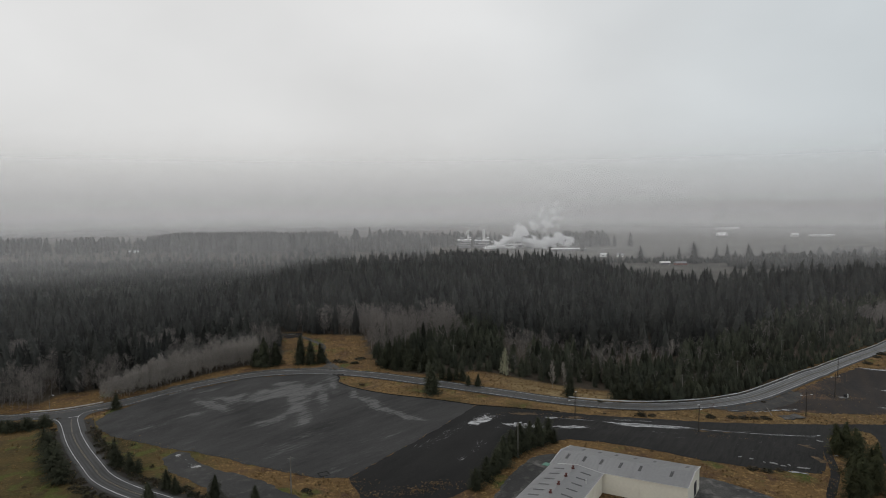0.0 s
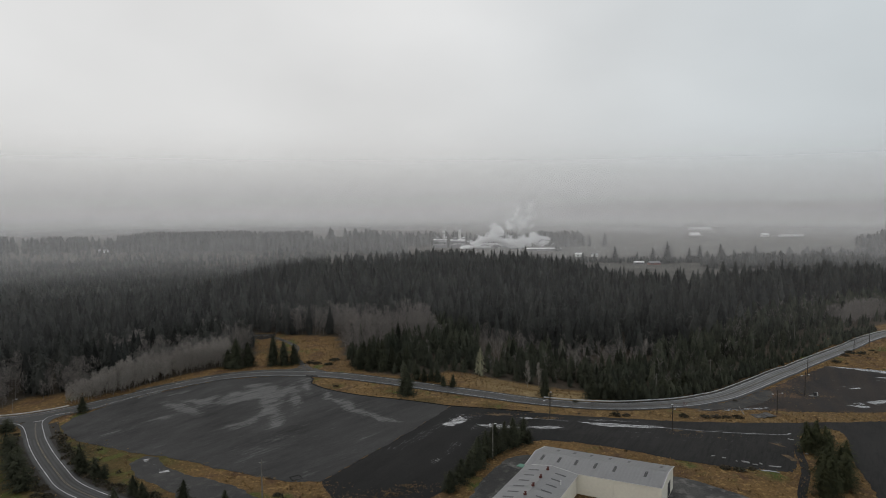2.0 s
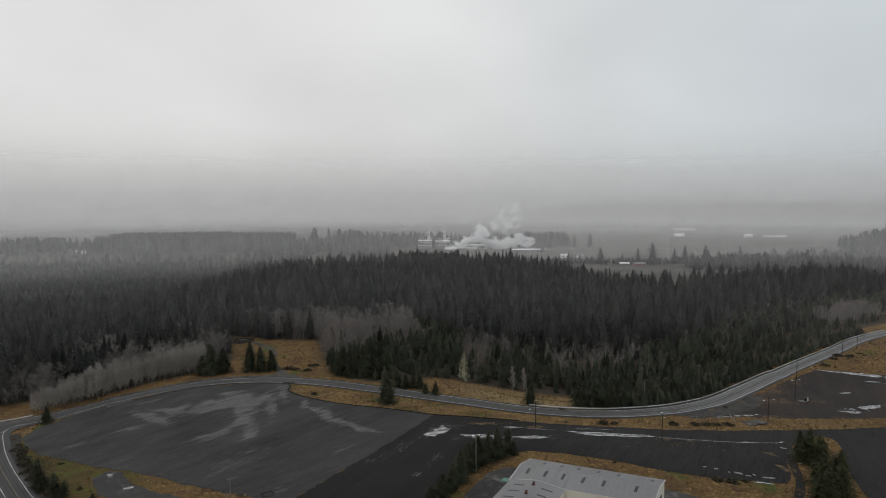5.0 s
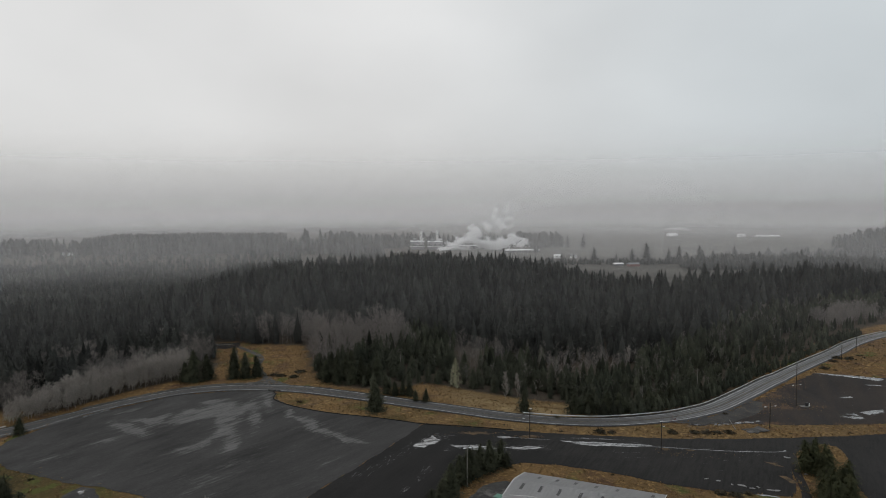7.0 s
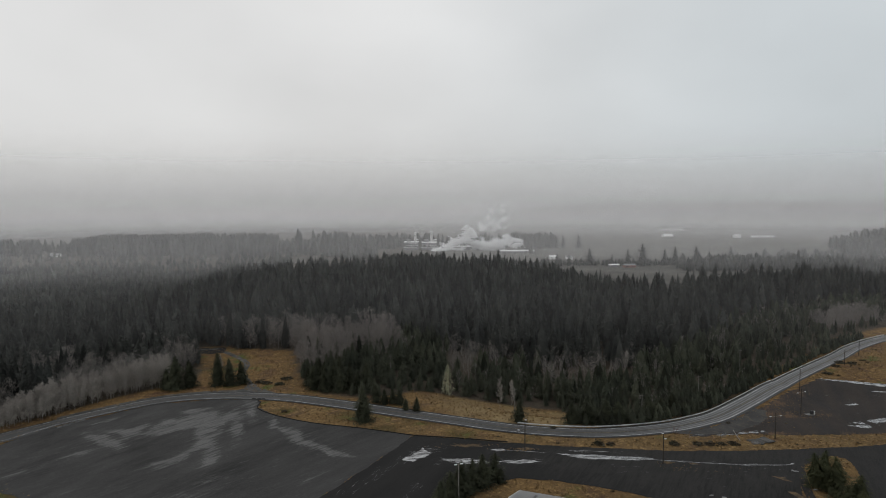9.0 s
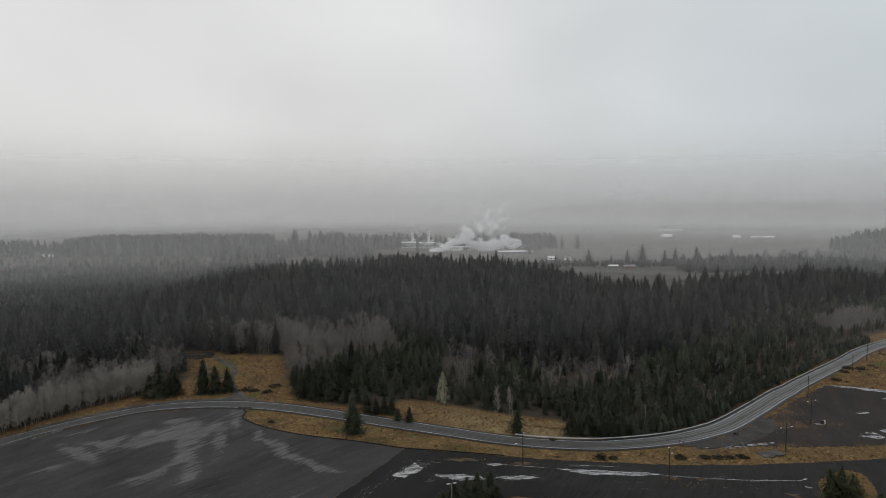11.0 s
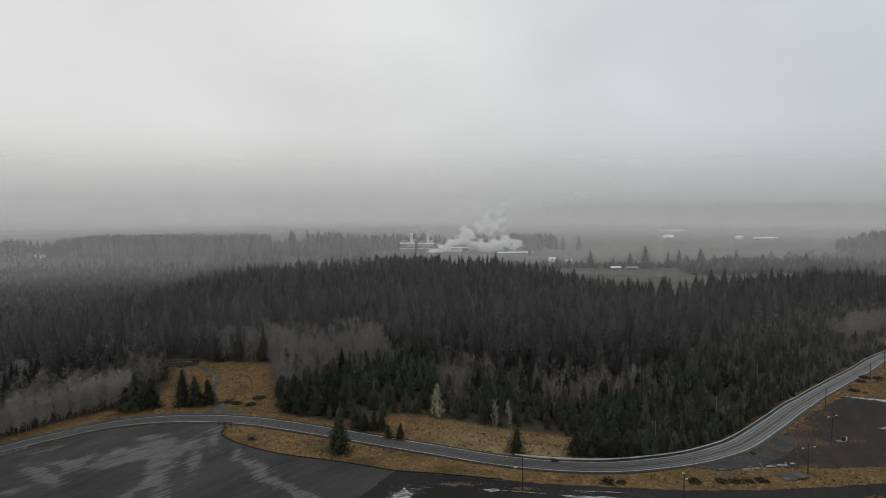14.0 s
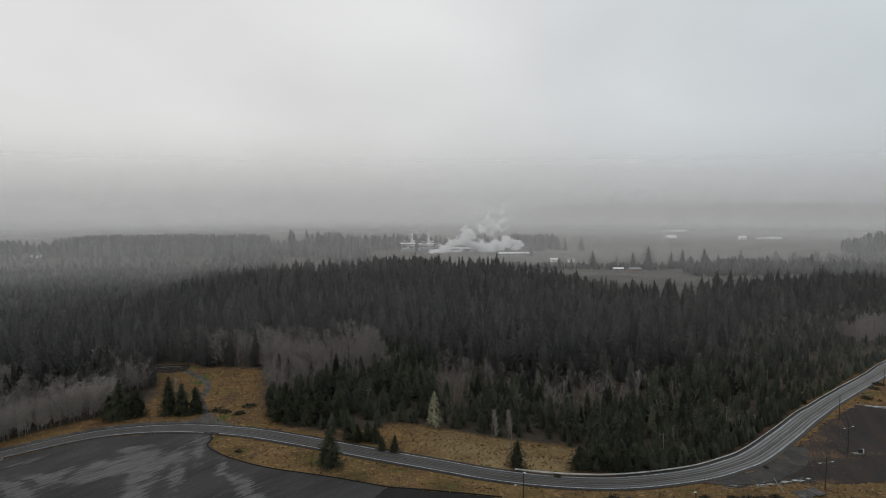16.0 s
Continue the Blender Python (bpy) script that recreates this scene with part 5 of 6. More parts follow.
for s in (3.0, 9.0, 15.0, 21.0):
    p = Vector(LB) + ld.normalized() * s + lw * 0.5
    z = EAVE + 0.92
    v = part("roof_vent", box_bm(0.8, 0.65, 0.4, 0, 0, 0.2, 0.05), M_RED, warehouse, "rusty red roof ventilator")
    v.location = (p.x, p.y, z)
    part("cowl", tube_bm([(0.1, 0, 0.4), (0.1, 0, 0.75), (0.1, 0, 0.9)], [0.26, 0.26, 0.38], 10), M_RED, v)
end = Vector(WB) + ww * 0.5
dirn = wd.normalized()
ang = math.atan2(ww.y, ww.x)
# solid panel; its near-black colour stands in for shade inside the doorway
d = part("door", box_bm(3.2, 0.12, 3.9, 0, 0, 1.95, 0.03), M_DOOR, warehouse, "open roller door, its shaded inside painted on a dark panel")
d.location, d.rotation_euler = (end.x + dirn.x * 0.16 + ww.x * 0.12, end.y + dirn.y * 0.16 + ww.y * 0.12, FLOOR + 0.4), (0, 0, ang)
d = part("door", box_bm(1.0, 0.12, 2.1, 0, 0, 1.05, 0.03), M_TRIM, warehouse, "white side door")
d.location, d.rotation_euler = (end.x + dirn.x * 0.16 - ww.x * 0.3, end.y + dirn.y * 0.16 - ww.y * 0.3, FLOOR + 0.4), (0, 0, ang)
p = Vector(WA) + lw.normalized() * 1.6 - ld.normalized() * 1.0
q = Vector(LB) + ld.normalized() * 9.0 + lw * 0.12
part("vent_pipe", tube_bm([(q.x, q.y, EAVE), (q.x, q.y, EAVE + 1.2), (q.x, q.y, EAVE + 1.35)], [0.14, 0.14, 0.2], 8), M_TRIM, warehouse, "white vent pipe")
aw = part("awning", box_bm(3.0, 2.6, 0.18, 0, 0, 0, 0.04), M_GREEN, warehouse, "faded green awning")
aw.location, aw.rotation_euler = (p.x, p.y, EAVE - 1.0), (0, 0.12, ang)


# ---- poles ----
def pole(name, x, y, tall, mat, label, arms=(), heads=(), radius=0.19, category="pole"):
    root = tagged(new(name), label, category)
    z = ground_z(x, y)
    root.location = (x, y, z)
    part("shaft", tube_bm([(0, 0, -0.4), (0, 0, tall * 0.5), (0, 0, tall)], [radius, radius * 0.85, radius * 0.68], 8), mat, root)
    for (x0, z0), (x1, z1), turn in arms:
        a = part("arm", tube_bm([(x0, 0, z0), ((x0 + x1) / 2, 0, max(z0, z1)), (x1, 0, z1)], [0.08, 0.07, 0.06], 6), M_GREYPOLE if mat is not M_STEEL else M_STEEL, root)
        a.rotation_euler = (0, 0, turn)
    for r, zz, turn in heads:
        h = part("lamp_head", box_bm(0.75, 0.34, 0.2, r, 0, zz, 0.05), M_LAMP, root, "pale grey lamp head")
        h.rotation_euler = (0, 0, turn)
    return root


def twin_lamp(x, y, tall, turn, reach=2.0, below=1.4, mat=M_WOODPOLE):
    return pole("lamp_pole", x, y, tall, mat, "dark wooden lamp pole with two arms", [((0, tall - below - 0.3), (reach, tall - below), turn), ((0, tall - below - 0.3), (-reach, tall - below), turn)],
                [(reach + 0.3, tall - below, turn), (-reach - 0.3, tall - below, turn)], category="lamp pole")


twin_lamp(178.5, 304, 11, 0.35)
twin_lamp(146, 268, 10, 0.2)
pole("lamp_pole", 91.8, 239.2, 10, M_WOODPOLE, "dark wooden lamp pole in the lot", [((0, 7.6), (0.7, 8.2), 0.2)], [(-0.25, 10, 0.2), (0.8, 8.2, 0.2)], category="lamp pole")
pole("lamp_pole", 49.3, 250.2, 10.4, M_WOODPOLE, "wooden lamp pole beside the lot with a side arm", [((0, 6.6), (-2.0, 7.2), 0.1)], [(0.25, 10.4, 0.2), (-2.2, 7.2, 0.1)], category="lamp pole")
pole("lamp_pole", 23.5, 211.5, 11.5, M_GREYPOLE, "grey lamp pole with two lamp heads among spruces", [((-0.9, 11.4), (0.9, 11.4), 0.3)], [(-0.9, 11.4, 0.3), (0.9, 11.4, 0.3)], category="lamp pole")
pole("utility_pole", 205.5, 348, 11, M_WOODPOLE, "plain dark wooden utility pole")
pole("utility_pole", 285, 416, 11.5, M_WOODPOLE, "plain dark wooden utility pole beside the road")
pole("utility_pole", 262, 396, 9, M_WOODPOLE, "short dark wooden utility pole", [((-0.9, 8.6), (0.9, 8.6), 0.6)])
pole("utility_pole", -43.8, 188, 11.2, M_GREYPOLE, "weathered grey utility pole with a short cross arm", [((-0.8, 10.6), (0.8, 10.6), 0.3), ((-1.6, 6.6), (0, 6.6), 0.2)])
pole("street_lamp", -176.5, 297.5, 7, M_GREYPOLE, "galvanised street lamp at the junction", radius=0.1, arms=[((0, 6.6), (1.4, 7.1), 0.4)], heads=[(1.6, 7.1, 0.4)], category="street lamp")
LINE = [(-120, 372, 12), (-60, 343, 12), (5, 334, 11.5), (56, 306, 11), (102, 285, 10), (140, 318, 11.5), (196, 388, 12), (248, 436, 12)]
for x, y, h in LINE[2:]:
    pole("utility_pole", x, y, h, M_GREYPOLE, "grey utility pole with a cross arm beyond the road", [((-1.3, h - 0.6), (1.3, h - 0.6), 0.35)], radius=0.15)


def cable(a, b, sag):
    a, b = Vector(a), Vector(b)
    pts = [a.lerp(b, t / 10) - Vector((0, 0, sag * 4 * (t / 10) * (1 - t / 10))) for t in range(11)]
    root = part("power_line", tube_bm(pts, [0.028] * 11, 3), M_WOODPOLE)
    tagged(root, "thin power line strung between utility poles", "power line", group="power lines")


for (x, y, h), (u, v, k) in zip(LINE[2:], LINE[3:]):
    for o in (-1.1, 1.1):
        cable((x + o * 0.4, y + o * 0.9, ground_z(x, y) + h - 0.55), (u + o * 0.4, v + o * 0.9, ground_z(u, v) + k - 0.55), 1.2)


# ---- guard rails ----
def guard_rail(line, label):
    root = tagged(new("guard_rail"), label, "guard rail")
    bm = bmesh.new()
    prof = [(0.0, 0.98), (0.08, 0.87), (0.0, 0.76), (0.08, 0.65), (0.0, 0.54)]
    rows = []
    for i, p in enumerate(line):
        t = (line[min(i + 1, len(line) - 1)] - line[max(i - 1, 0)]).normalized()
        z = ground_z(p.x, p.y)
        rows.append([bm.verts.new((p.x + o * t.y, p.y - o * t.x, z + zz)) for o, zz in prof])
    for a, b in zip(rows, rows[1:]):
        for k in range(4):
            bm.faces.new((a[k], b[k], b[k + 1], a[k + 1]))
    bmesh.ops.solidify(bm, geom=bm.faces[:], thickness=0.03)
    part("rail", bm, M_STEEL, root)
    post = None
    for p in line[::1]:
        z = ground_z(p.x, p.y)
        if post is None:
            post = part("post", box_bm(0.16, 0.2, 1.3, 0, 0, 0.15), M_GREYPOLE, root)
            ob = post
        else:
            ob = new("post", post.data)
            ob.parent = root
        ob.location = (p.x, p.y + 0.12, z)


far_side = offset_line(ROAD, -5.0)
guard_rail([p for p in far_side if p.x > 51 and p.x < 345], "long galvanised guard rail along the outer bend")
guard_rail([p for p in far_side if -186 < p.x < -152], "short galvanised guard rail opposite the junction")


# ---- puddles and wet streaks on the lots, sky reflection painted pale ----
M_SKY_SHEEN = sky_sheen_material()

def puddle(poly, wobble, seed, lift=0.10):
    tagged(sheet("puddle", poly, lift, M_SKY_SHEEN, 6.0, wobble, seed), "shallow puddle on the asphalt, its sky reflection painted pale", "puddle", group="puddles", kind="structure")


def trickle(line, width, seed):
    pts = smooth_line(line, 1.0)
    left, right = [], []
    for i, p in enumerate(pts):
        w = width * (0.35 + 0.9 * abs(noise.noise((p.x * 0.25, p.y * 0.25, seed))))
        q = offset_line(pts[max(0, i - 1):i + 2], w)[min(i, 1)]
        left.append((q.x, q.y))
        q = offset_line(pts[max(0, i - 1):i + 2], -w)[min(i, 1)]
        right.append((q.x, q.y))
    puddle(left + right[::-1], 0, seed)


puddle([(59, 247.5), (68, 246.5), (88, 244.5), (92, 242.8), (81, 241.8), (67, 242.8)], 0.5, 1)
puddle([(9, 245), (15.5, 255), (18, 249), (12, 243.5)], 1.0, 2)
puddle([(22, 244.5), (34, 243.5), (37, 240), (28, 239.5)], 0.9, 3)
puddle([(38, 241), (45, 239.5), (53, 241), (47, 242.3)], 0.8, 4)
puddle([(228, 369), (239, 365.5), (257, 354), (252, 351), (238, 362)], 1.0, 5)
puddle([(258, 353), (275, 342), (271, 339), (254, 350)], 0.9, 6)
puddle([(197, 298), (209, 303), (220, 306), (216, 301), (204, 297)], 1.1, 7)
puddle([(190, 292), (198, 295), (206, 296), (200, 292)], 0.9, 8)
puddle([(-91.5, 225), (-89.5, 225.8), (-88.6, 223), (-90, 221.8)], 0.8, 10)
puddle([(106, 206), (109, 205.6), (112.5, 204.3), (112.5, 203.6), (108, 204.8)], 0.3, 17)
puddle([(38, 251.5), (42, 252.2), (43, 250.5), (40, 250)], 0.5, 11)
puddle([(-82, 213), (-79, 214), (-78, 212.5), (-81, 211.8)], 0.4, 12)
puddle([(213, 325), (219, 326), (219, 324), (214, 323)], 0.5, 13)
puddle([(240, 345), (247, 343), (246, 341.5), (241, 343)], 0.5, 14)
puddle([(-112, 436.5), (-103, 436), (-96, 434), (-95, 432.5), (-104, 434), (-111, 434.8)], 0.5, 18)
trickle([(92, 242.3), (105, 240.8), (120, 240.3), (134, 241.6), (138, 243.5)], 0.35, 15)
trickle([(56, 248), (50, 249.5), (43, 251)], 0.3, 16)
trickle([(64, 250), (72, 249.5), (80, 248.6)], 0.25, 20)


def fragments(line, n, spread, seed):
    """Many wet slivers strewn along a line, coloured pale for the sky they reflect."""
    r = np.random.default_rng(seed)
    pts = smooth_line(line, 1.0)
    V, T = [], []
    for i in range(n):
        j = r.integers(0, len(pts) - 1)
        d = (pts[j + 1] - pts[j]).normalized()
        a = math.atan2(d.y, d.x) + r.normal(0, 0.16)
        cx, cy = pts[j].x + r.normal(0, spread), pts[j].y + r.normal(0, spread)
        L, W = r.uniform(0.4, 2.4), r.uniform(0.02, 0.065)
        ring = []
        for q in range(7):
            t = q * math.tau / 7
            k = r.uniform(0.6, 1.2)
            px, py = L * k * math.cos(t), W * k * math.sin(t)
            x, y = cx + px * math.cos(a) - py * math.sin(a), cy + px * math.sin(a) + py * math.cos(a)
            ring.append((x, y, ground_z(x, y) + 0.11 + 0.002 * (i % 9)))
        b = len(V)
        V += ring
        T += [(b, b + q, b + q + 1) for q in range(1, 6)]
    tagged(new("sheen_streaks", arrays_mesh("sheen_streaks", V, T, [M_SKY_SHEEN])), "broken wet streaks on the asphalt, their sky reflection painted pale", "silt", group="puddles", kind="stuff")


fragments([(-8, 222), (1, 234), (9, 246)], 45, 1.6, 1)
fragments([(3, 206), (9, 217), (14, 228)], 22, 0.8, 2)
fragments([(20, 243), (36, 241), (54, 241)], 70, 1.4, 3)
fragments([(9, 245), (15, 252), (20, 252)], 40, 1.8, 4)
fragments([(60, 249.5), (80, 248), (98, 241), (134, 241)], 60, 0.7, 5)
fragments([(112, 265), (130, 270), (146, 276)], 60, 1.2, 6)
for k, (px, py, pw) in enumerate(((117, 268.5, 2.2), (122, 270, 3.0), (127, 271.5, 2.4), (131, 270.2, 3.2), (136, 272.5, 2.2), (141, 274.2, 2.6), (126, 269, 1.6), (146, 276, 1.4))):
    puddle([(px - pw, py - 0.5), (px - 0.2 * pw, py - 0.7), (px + pw, py + 0.2), (px + 0.3 * pw, py + 0.8), (px - 0.6 * pw, py + 0.5)], 0.35, 60 + k)
fragments([(228, 368), (245, 360), (268, 345)], 60, 1.5, 7)
fragments([(192, 293), (208, 300), (228, 308)], 60, 2.0, 8)
fragments([(-93, 226), (-88, 222), (-80, 212)], 14, 1.0, 9)
fragments([(200, 320), (230, 330), (255, 338)], 25, 6, 10)
fragments([(70, 235), (110, 232), (135, 236)], 25, 5, 11)
fragments([(148, 288), (152, 295), (156, 300)], 20, 0.5, 12)

# ---- grass creeping over the lots ----
for i, poly in enumerate([[(46, 252), (50, 252.6), (53, 251.4), (49, 250.2)], [(25, 257), (33, 256.5), (38, 254.5), (30, 254.5)], [(92, 241), (95, 241), (95, 239), (92, 239)], [(124, 231.5), (128, 231), (129, 228.5), (125, 228)],
                          [(122.5, 219.5), (124.5, 219), (125, 215.5), (122.8, 215)], [(100, 240.5), (104, 240.8), (104, 239), (100.5, 238.6)]]):
    tagged(sheet("weed_patch", poly, 0.10, M_WEEDS, 6.0, 1.3, 40 + i), "patch of dry weeds growing over the asphalt", "weeds", kind="structure")

# ---- shrubs and tufts ----
CLUMPS = [leaf_clump(s) for s in range(5)]
paved = [LOT, DARK, LOT_EAST, SIDE_DRIVE, YARD, APRON]


def bare_soil(x, y, road_gap=6.2):
    ok = np.ones(len(x), bool)
    for q in paved:
        ok &= ~inside(q, x, y)
    for line, gap in ((ROAD, road_gap), (BRANCH, 5.6)):
        L = np.array([(p.x, p.y) for p in line[::2]])
        for i in range(0, len(x), 4000):
            d = np.hypot(x[i:i + 4000, None] - L[:, 0], y[i:i + 4000, None] - L[:, 1]).min(1)
            ok[i:i + 4000] &= d > gap
    x0, y0 = x - 31.2, y - 192.6
    return ok & ~inside([(16, 168), (31, 195), (40, 208), (74, 190), (65, 173), (46, 184), (34, 160)], x, y)


x, y = spots(-210, 330, 165, 470, 1.5)
ok = bare_soil(x, y) & ((beyond(x, y) < 4) | open_ground(x, y)) & (rng.random(len(x)) < 0.5 - 0.38 * ((x < -60) & (y < 275)))
x, y = x[ok], y[ok]
h = rng.uniform(0.25, 0.7, len(x))
TUFTS = []
for sd in range(4):
    r = np.random.default_rng(300 + sd)
    V, T = [], []
    for i in range(5):
        a, b = r.random() * 6.28, r.random() * 0.5
        p = np.array((b * math.cos(a), b * math.sin(a), 0.0))
        o = np.array((-math.sin(a), math.cos(a), 0)) * 0.22
        V += [p - o, p + o, p + np.array((0.5 * r.normal(), 0.5 * r.normal(), 1.0))]
        T.append((3 * i, 3 * i + 1, 3 * i + 2))
    TUFTS.append((np.array(V), np.array(T)))
tagged(scatter("grass_tufts", TUFTS, x, y, h, h * 1.4, [M_TUFT], sink=0.03), "tufts of dry straw-coloured grass", "grass", kind="stuff")

x, y, h = [], [], []
for cx, cy, sx, sy, n in ((-7, 188, 4, 1.6, 260), (-1, 192, 3, 1.2, 150), (-19, 186, 5, 2, 160), (-28, 190, 3, 3, 120), (-31, 195, 5, 1.2, 200), (-62, 210, 14, 2.0, 160), (-108, 237, 12, 2.5, 160), (110, 236, 6, 1.5, 10),
                          (96, 236, 4, 1, 60), (48, 251, 4, 0.8, 120), (31, 256, 5, 0.7, 120), (93, 240, 1.5, 0.7, 60), (146, 268, 3, 1.5, 80), (180, 303, 6, 3, 160), (150, 292, 10, 5, 200), (176, 318, 8, 6, 200)):
    x += list(cx + sx * rng.normal(size=n))
    y += list(cy + sy * rng.normal(size=n) - (0.62 * (np.array(x[-n:]) - cx) if cx < -50 else 0))
pick = rng.random(len(x)) < 0.6
x, y = np.array(x)[pick], np.array(y)[pick]
h = rng.uniform(0.08, 0.26, len(x))
tagged(scatter("weeds", TUFTS, x, y, h, h * 2.0, [M_TUFT], sink=-0.05), "dry weeds growing through the asphalt", "weeds", kind="stuff")

x, y = spots(-210, 330, 165, 470, 4.2)
ok = bare_soil(x, y) & ((beyond(x, y) < 4) | open_ground(x, y)) & (rng.random(len(x)) < 0.025 + 0.10 * ((x > 60) & (y > 240)) - 0.015 * ((x < -60) & (y < 275)))
x, y = x[ok], y[ok]
w = rng.uniform(0.5, 2.0, len(x)) ** 1.2
tagged(scatter("low_shrubs", CLUMPS, x, y, w * 0.8, w, [M_SHRUB]), "low dark brown shrubs dotted over the grass", "shrub", kind="stuff")


def bush(seed, label):
    V, T = leaf_clump(seed, 220, 0.75)
    root = tagged(new("bush"), label, "bush", group="bushes by the road")
    part("stems", tube_bm([(0, 0, -0.05), (0.05, 0.02, 0.2), (0.12, 0.05, 0.42)], [0.03, 0.02, 0.01], 5), M_BARK, root)
    c = new("foliage", arrays_mesh("foliage", V, T, [M_SHRUB]))
    c.parent = root
    return root


BUSHES = [bush(500 + s, "dark scrubby bush at the edge of the lot") for s in range(4)]
for i, (x, y, w, h) in enumerate([(76, 256, 4.5, 3), (80, 255.8, 3.5, 2.2), (103, 257, 4, 3), (112, 258, 4, 2), (116.5, 258.5, 4.5, 2.2), (121, 259, 4, 1.8),
                                  (126, 260, 4.5, 2.2), (96, 205.8, 4, 2.2), (100, 204.6, 4, 2), (104.5, 205.8, 3, 1.6), (-52, 346, 5, 2.6), (-46, 343, 5, 2.4), (-56, 349, 5, 2.2), (-44, 352, 6, 3), (262, 400, 6, 3.4),
                                  (255, 393, 5, 2.6), (268, 398, 6, 3), (-37, 301, 3, 2), (-166, 276, 7, 4), (-178, 277, 8, 5), (-172, 275, 8, 5), (240, 378, 6, 2.6), (-40, 190, 3, 1.5), (64, 272.5, 3, 1.6)]):
    plant(BUSHES[i % 4], x, y, h * 0.85, w * 0.9, i * 2.1)

# ---- electrical box in the east lot ----
box = tagged(new("electrical_cabinet"), "dark electrical cabinet on a pale concrete slab", "cabinet")
box.location = (182.5, 304.5, ground_z(182.5, 304.5))
part("slab", box_bm(3.4, 2.2, 0.3, 0, 0, 0.12, 0.03), M_CONCRETE, box)
part("cabinet", box_bm(1.2, 0.9, 1.5, 1.2, 0, 1.0, 0.04), M_DOOR, box)
part("cabinet_side", box_bm(0.5, 0.9, 1.4, 2.1, 0, 0.95, 0.04), M_TRIM, box, "white side of the cabinet")


# ---- the mill and its steam, far beyond the ridge ----
def shed(name, x, y, w, d, h, rise, wall, roof, label, turn=0.0, category="building", base=None):
    z = ground_z(x, y) if base is None else base
    root = tagged(new(name), label, category)
    root.location, root.rotation_euler = (x, y, z), (0, 0, turn)
    part("walls", box_bm(w, d, h, 0, 0, h / 2), wall, root)
    bm = bmesh.new()
    v = [bm.verts.new(p) for p in ((-w / 2 - .5, -d / 2 - .5, h), (w / 2 + .5, -d / 2 - .5, h), (w / 2 + .5, 0, h + rise), (-w / 2 - .5, 0, h + rise), (-w / 2 - .5, d / 2 + .5, h), (w / 2 + .5, d / 2 + .5, h))]
    for q in ((0, 1, 2, 3), (3, 2, 5, 4), (0, 3, 4), (1, 5, 2)):
        bm.faces.new([v[k] for k in q])
    part("roof", bm, roof, root)
    n = max(2, int(w / 9))
    for k in range(n):
        part("window", box_bm(w / n * 0.5, 0.3, h * 0.25, (k + 0.5) * w / n - w / 2, -d / 2 - 0.1, h * 0.6), M_DOOR, root)
    return root


for x, w, h in ((42, 26, 15), (76, 28, 14)):
    mill = shed("mill_building", x, 1322, w, 16, h, 2, M_FARGREY, M_FARWHITE, "pale mill building with open galleries far off in the mist")
    for k in range(3):
        part("gallery", box_bm((w + 3) * (1 - 0.22 * k), 1.2, 0.5, 2.5 * k - 1, -9, h * (0.4 + 0.22 * k)), M_FARWHITE, mill, "white railed gallery")
    part("penthouse", box_bm(w * 0.3, 9, 5, -w * 0.2, 0, h + 3.2, 0.2), M_FARGREY, mill)
    part("duct", tube_bm([(w * 0.25, -4, h), (w * 0.28, -4, h + 5), (w * 0.5, -4, h + 5.5)], [1.2, 1.2, 1.2], 8), M_FARWHITE, mill)
for x, y, h in ((49, 1318, 34), (80, 1326, 35)):
    r = tagged(new("mill_stack"), "tall pale mill stack in the mist", "chimney")
    r.location = (x, y, ground_z(x, y))
    part("shaft", tube_bm([(0, 0, 0), (0, 0, h * 0.5), (0, 0, h)], [2.9, 2.7, 2.5], 12), M_TRIM, r)
    part("platform", tube_bm([(0, 0, h * 0.8), (0, 0, h * 0.8 + 1)], [3.6, 3.6], 12), M_FARGREY, r)
shed("long_shed", 226, 1226, 62, 18, 4, 1.5, M_FARGREY, M_FARWHITE, "long white industrial shed beyond the ridge", 0.04)
shed("long_shed", 160, 1318, 90, 18, 6, 2, M_FARGREY, M_FARWHITE, "long white-roofed mill shed beyond the ridge", 0.02)
shed("shed", 112, 1318, 24, 12, 7, 2, M_FARGREY, M_FARWHITE, "low white-roofed mill shed beyond the ridge")
shed("shed", 262, 1098, 12, 10, 4, 2, M_FARWHITE, M_FARWHITE, "white shed beyond the ridge")
shed("shed", 286, 1092, 9, 8, 4, 2, M_FARWHITE, M_FARGREY, "white shed beyond the ridge")
shed("cottage", 316, 962, 13, 8, 3, 1.5, M_FARGREY, M_FARWHITE, "low pale cottage beside the far field", category="house")
shed("cottage", 336, 956, 16, 8, 3, 2.0, M_FARRED, M_FARGREY, "low reddish cottage beside the far field", 0.1, category="house")
shed("far_barn", 824, 2000, 27, 22, 3, 6.5, M_FARWHITE, M_FARWHITE, "white domed barn far off in the mist", category="barn")
shed("far_greenhouse", 1040, 2480, 84, 18, 4, 4, M_FARWHITE, M_FARWHITE, "long white roof far off in the mist", category="barn")
shed("far_barn", 960, 1850, 18, 14, 5, 4, M_FARWHITE, M_FARWHITE, "white barn far off in the mist", category="barn")
shed("far_greenhouse", 1035, 1850, 66, 12, 3, 2, M_FARWHITE, M_FARWHITE, "long white roof far off in the mist", category="barn")
shed("farmhouse", -508, 1110, 18, 8, 3, 2, M_FARWHITE, M_FARGREY, "pale farmhouse beside the far forest", category="house")

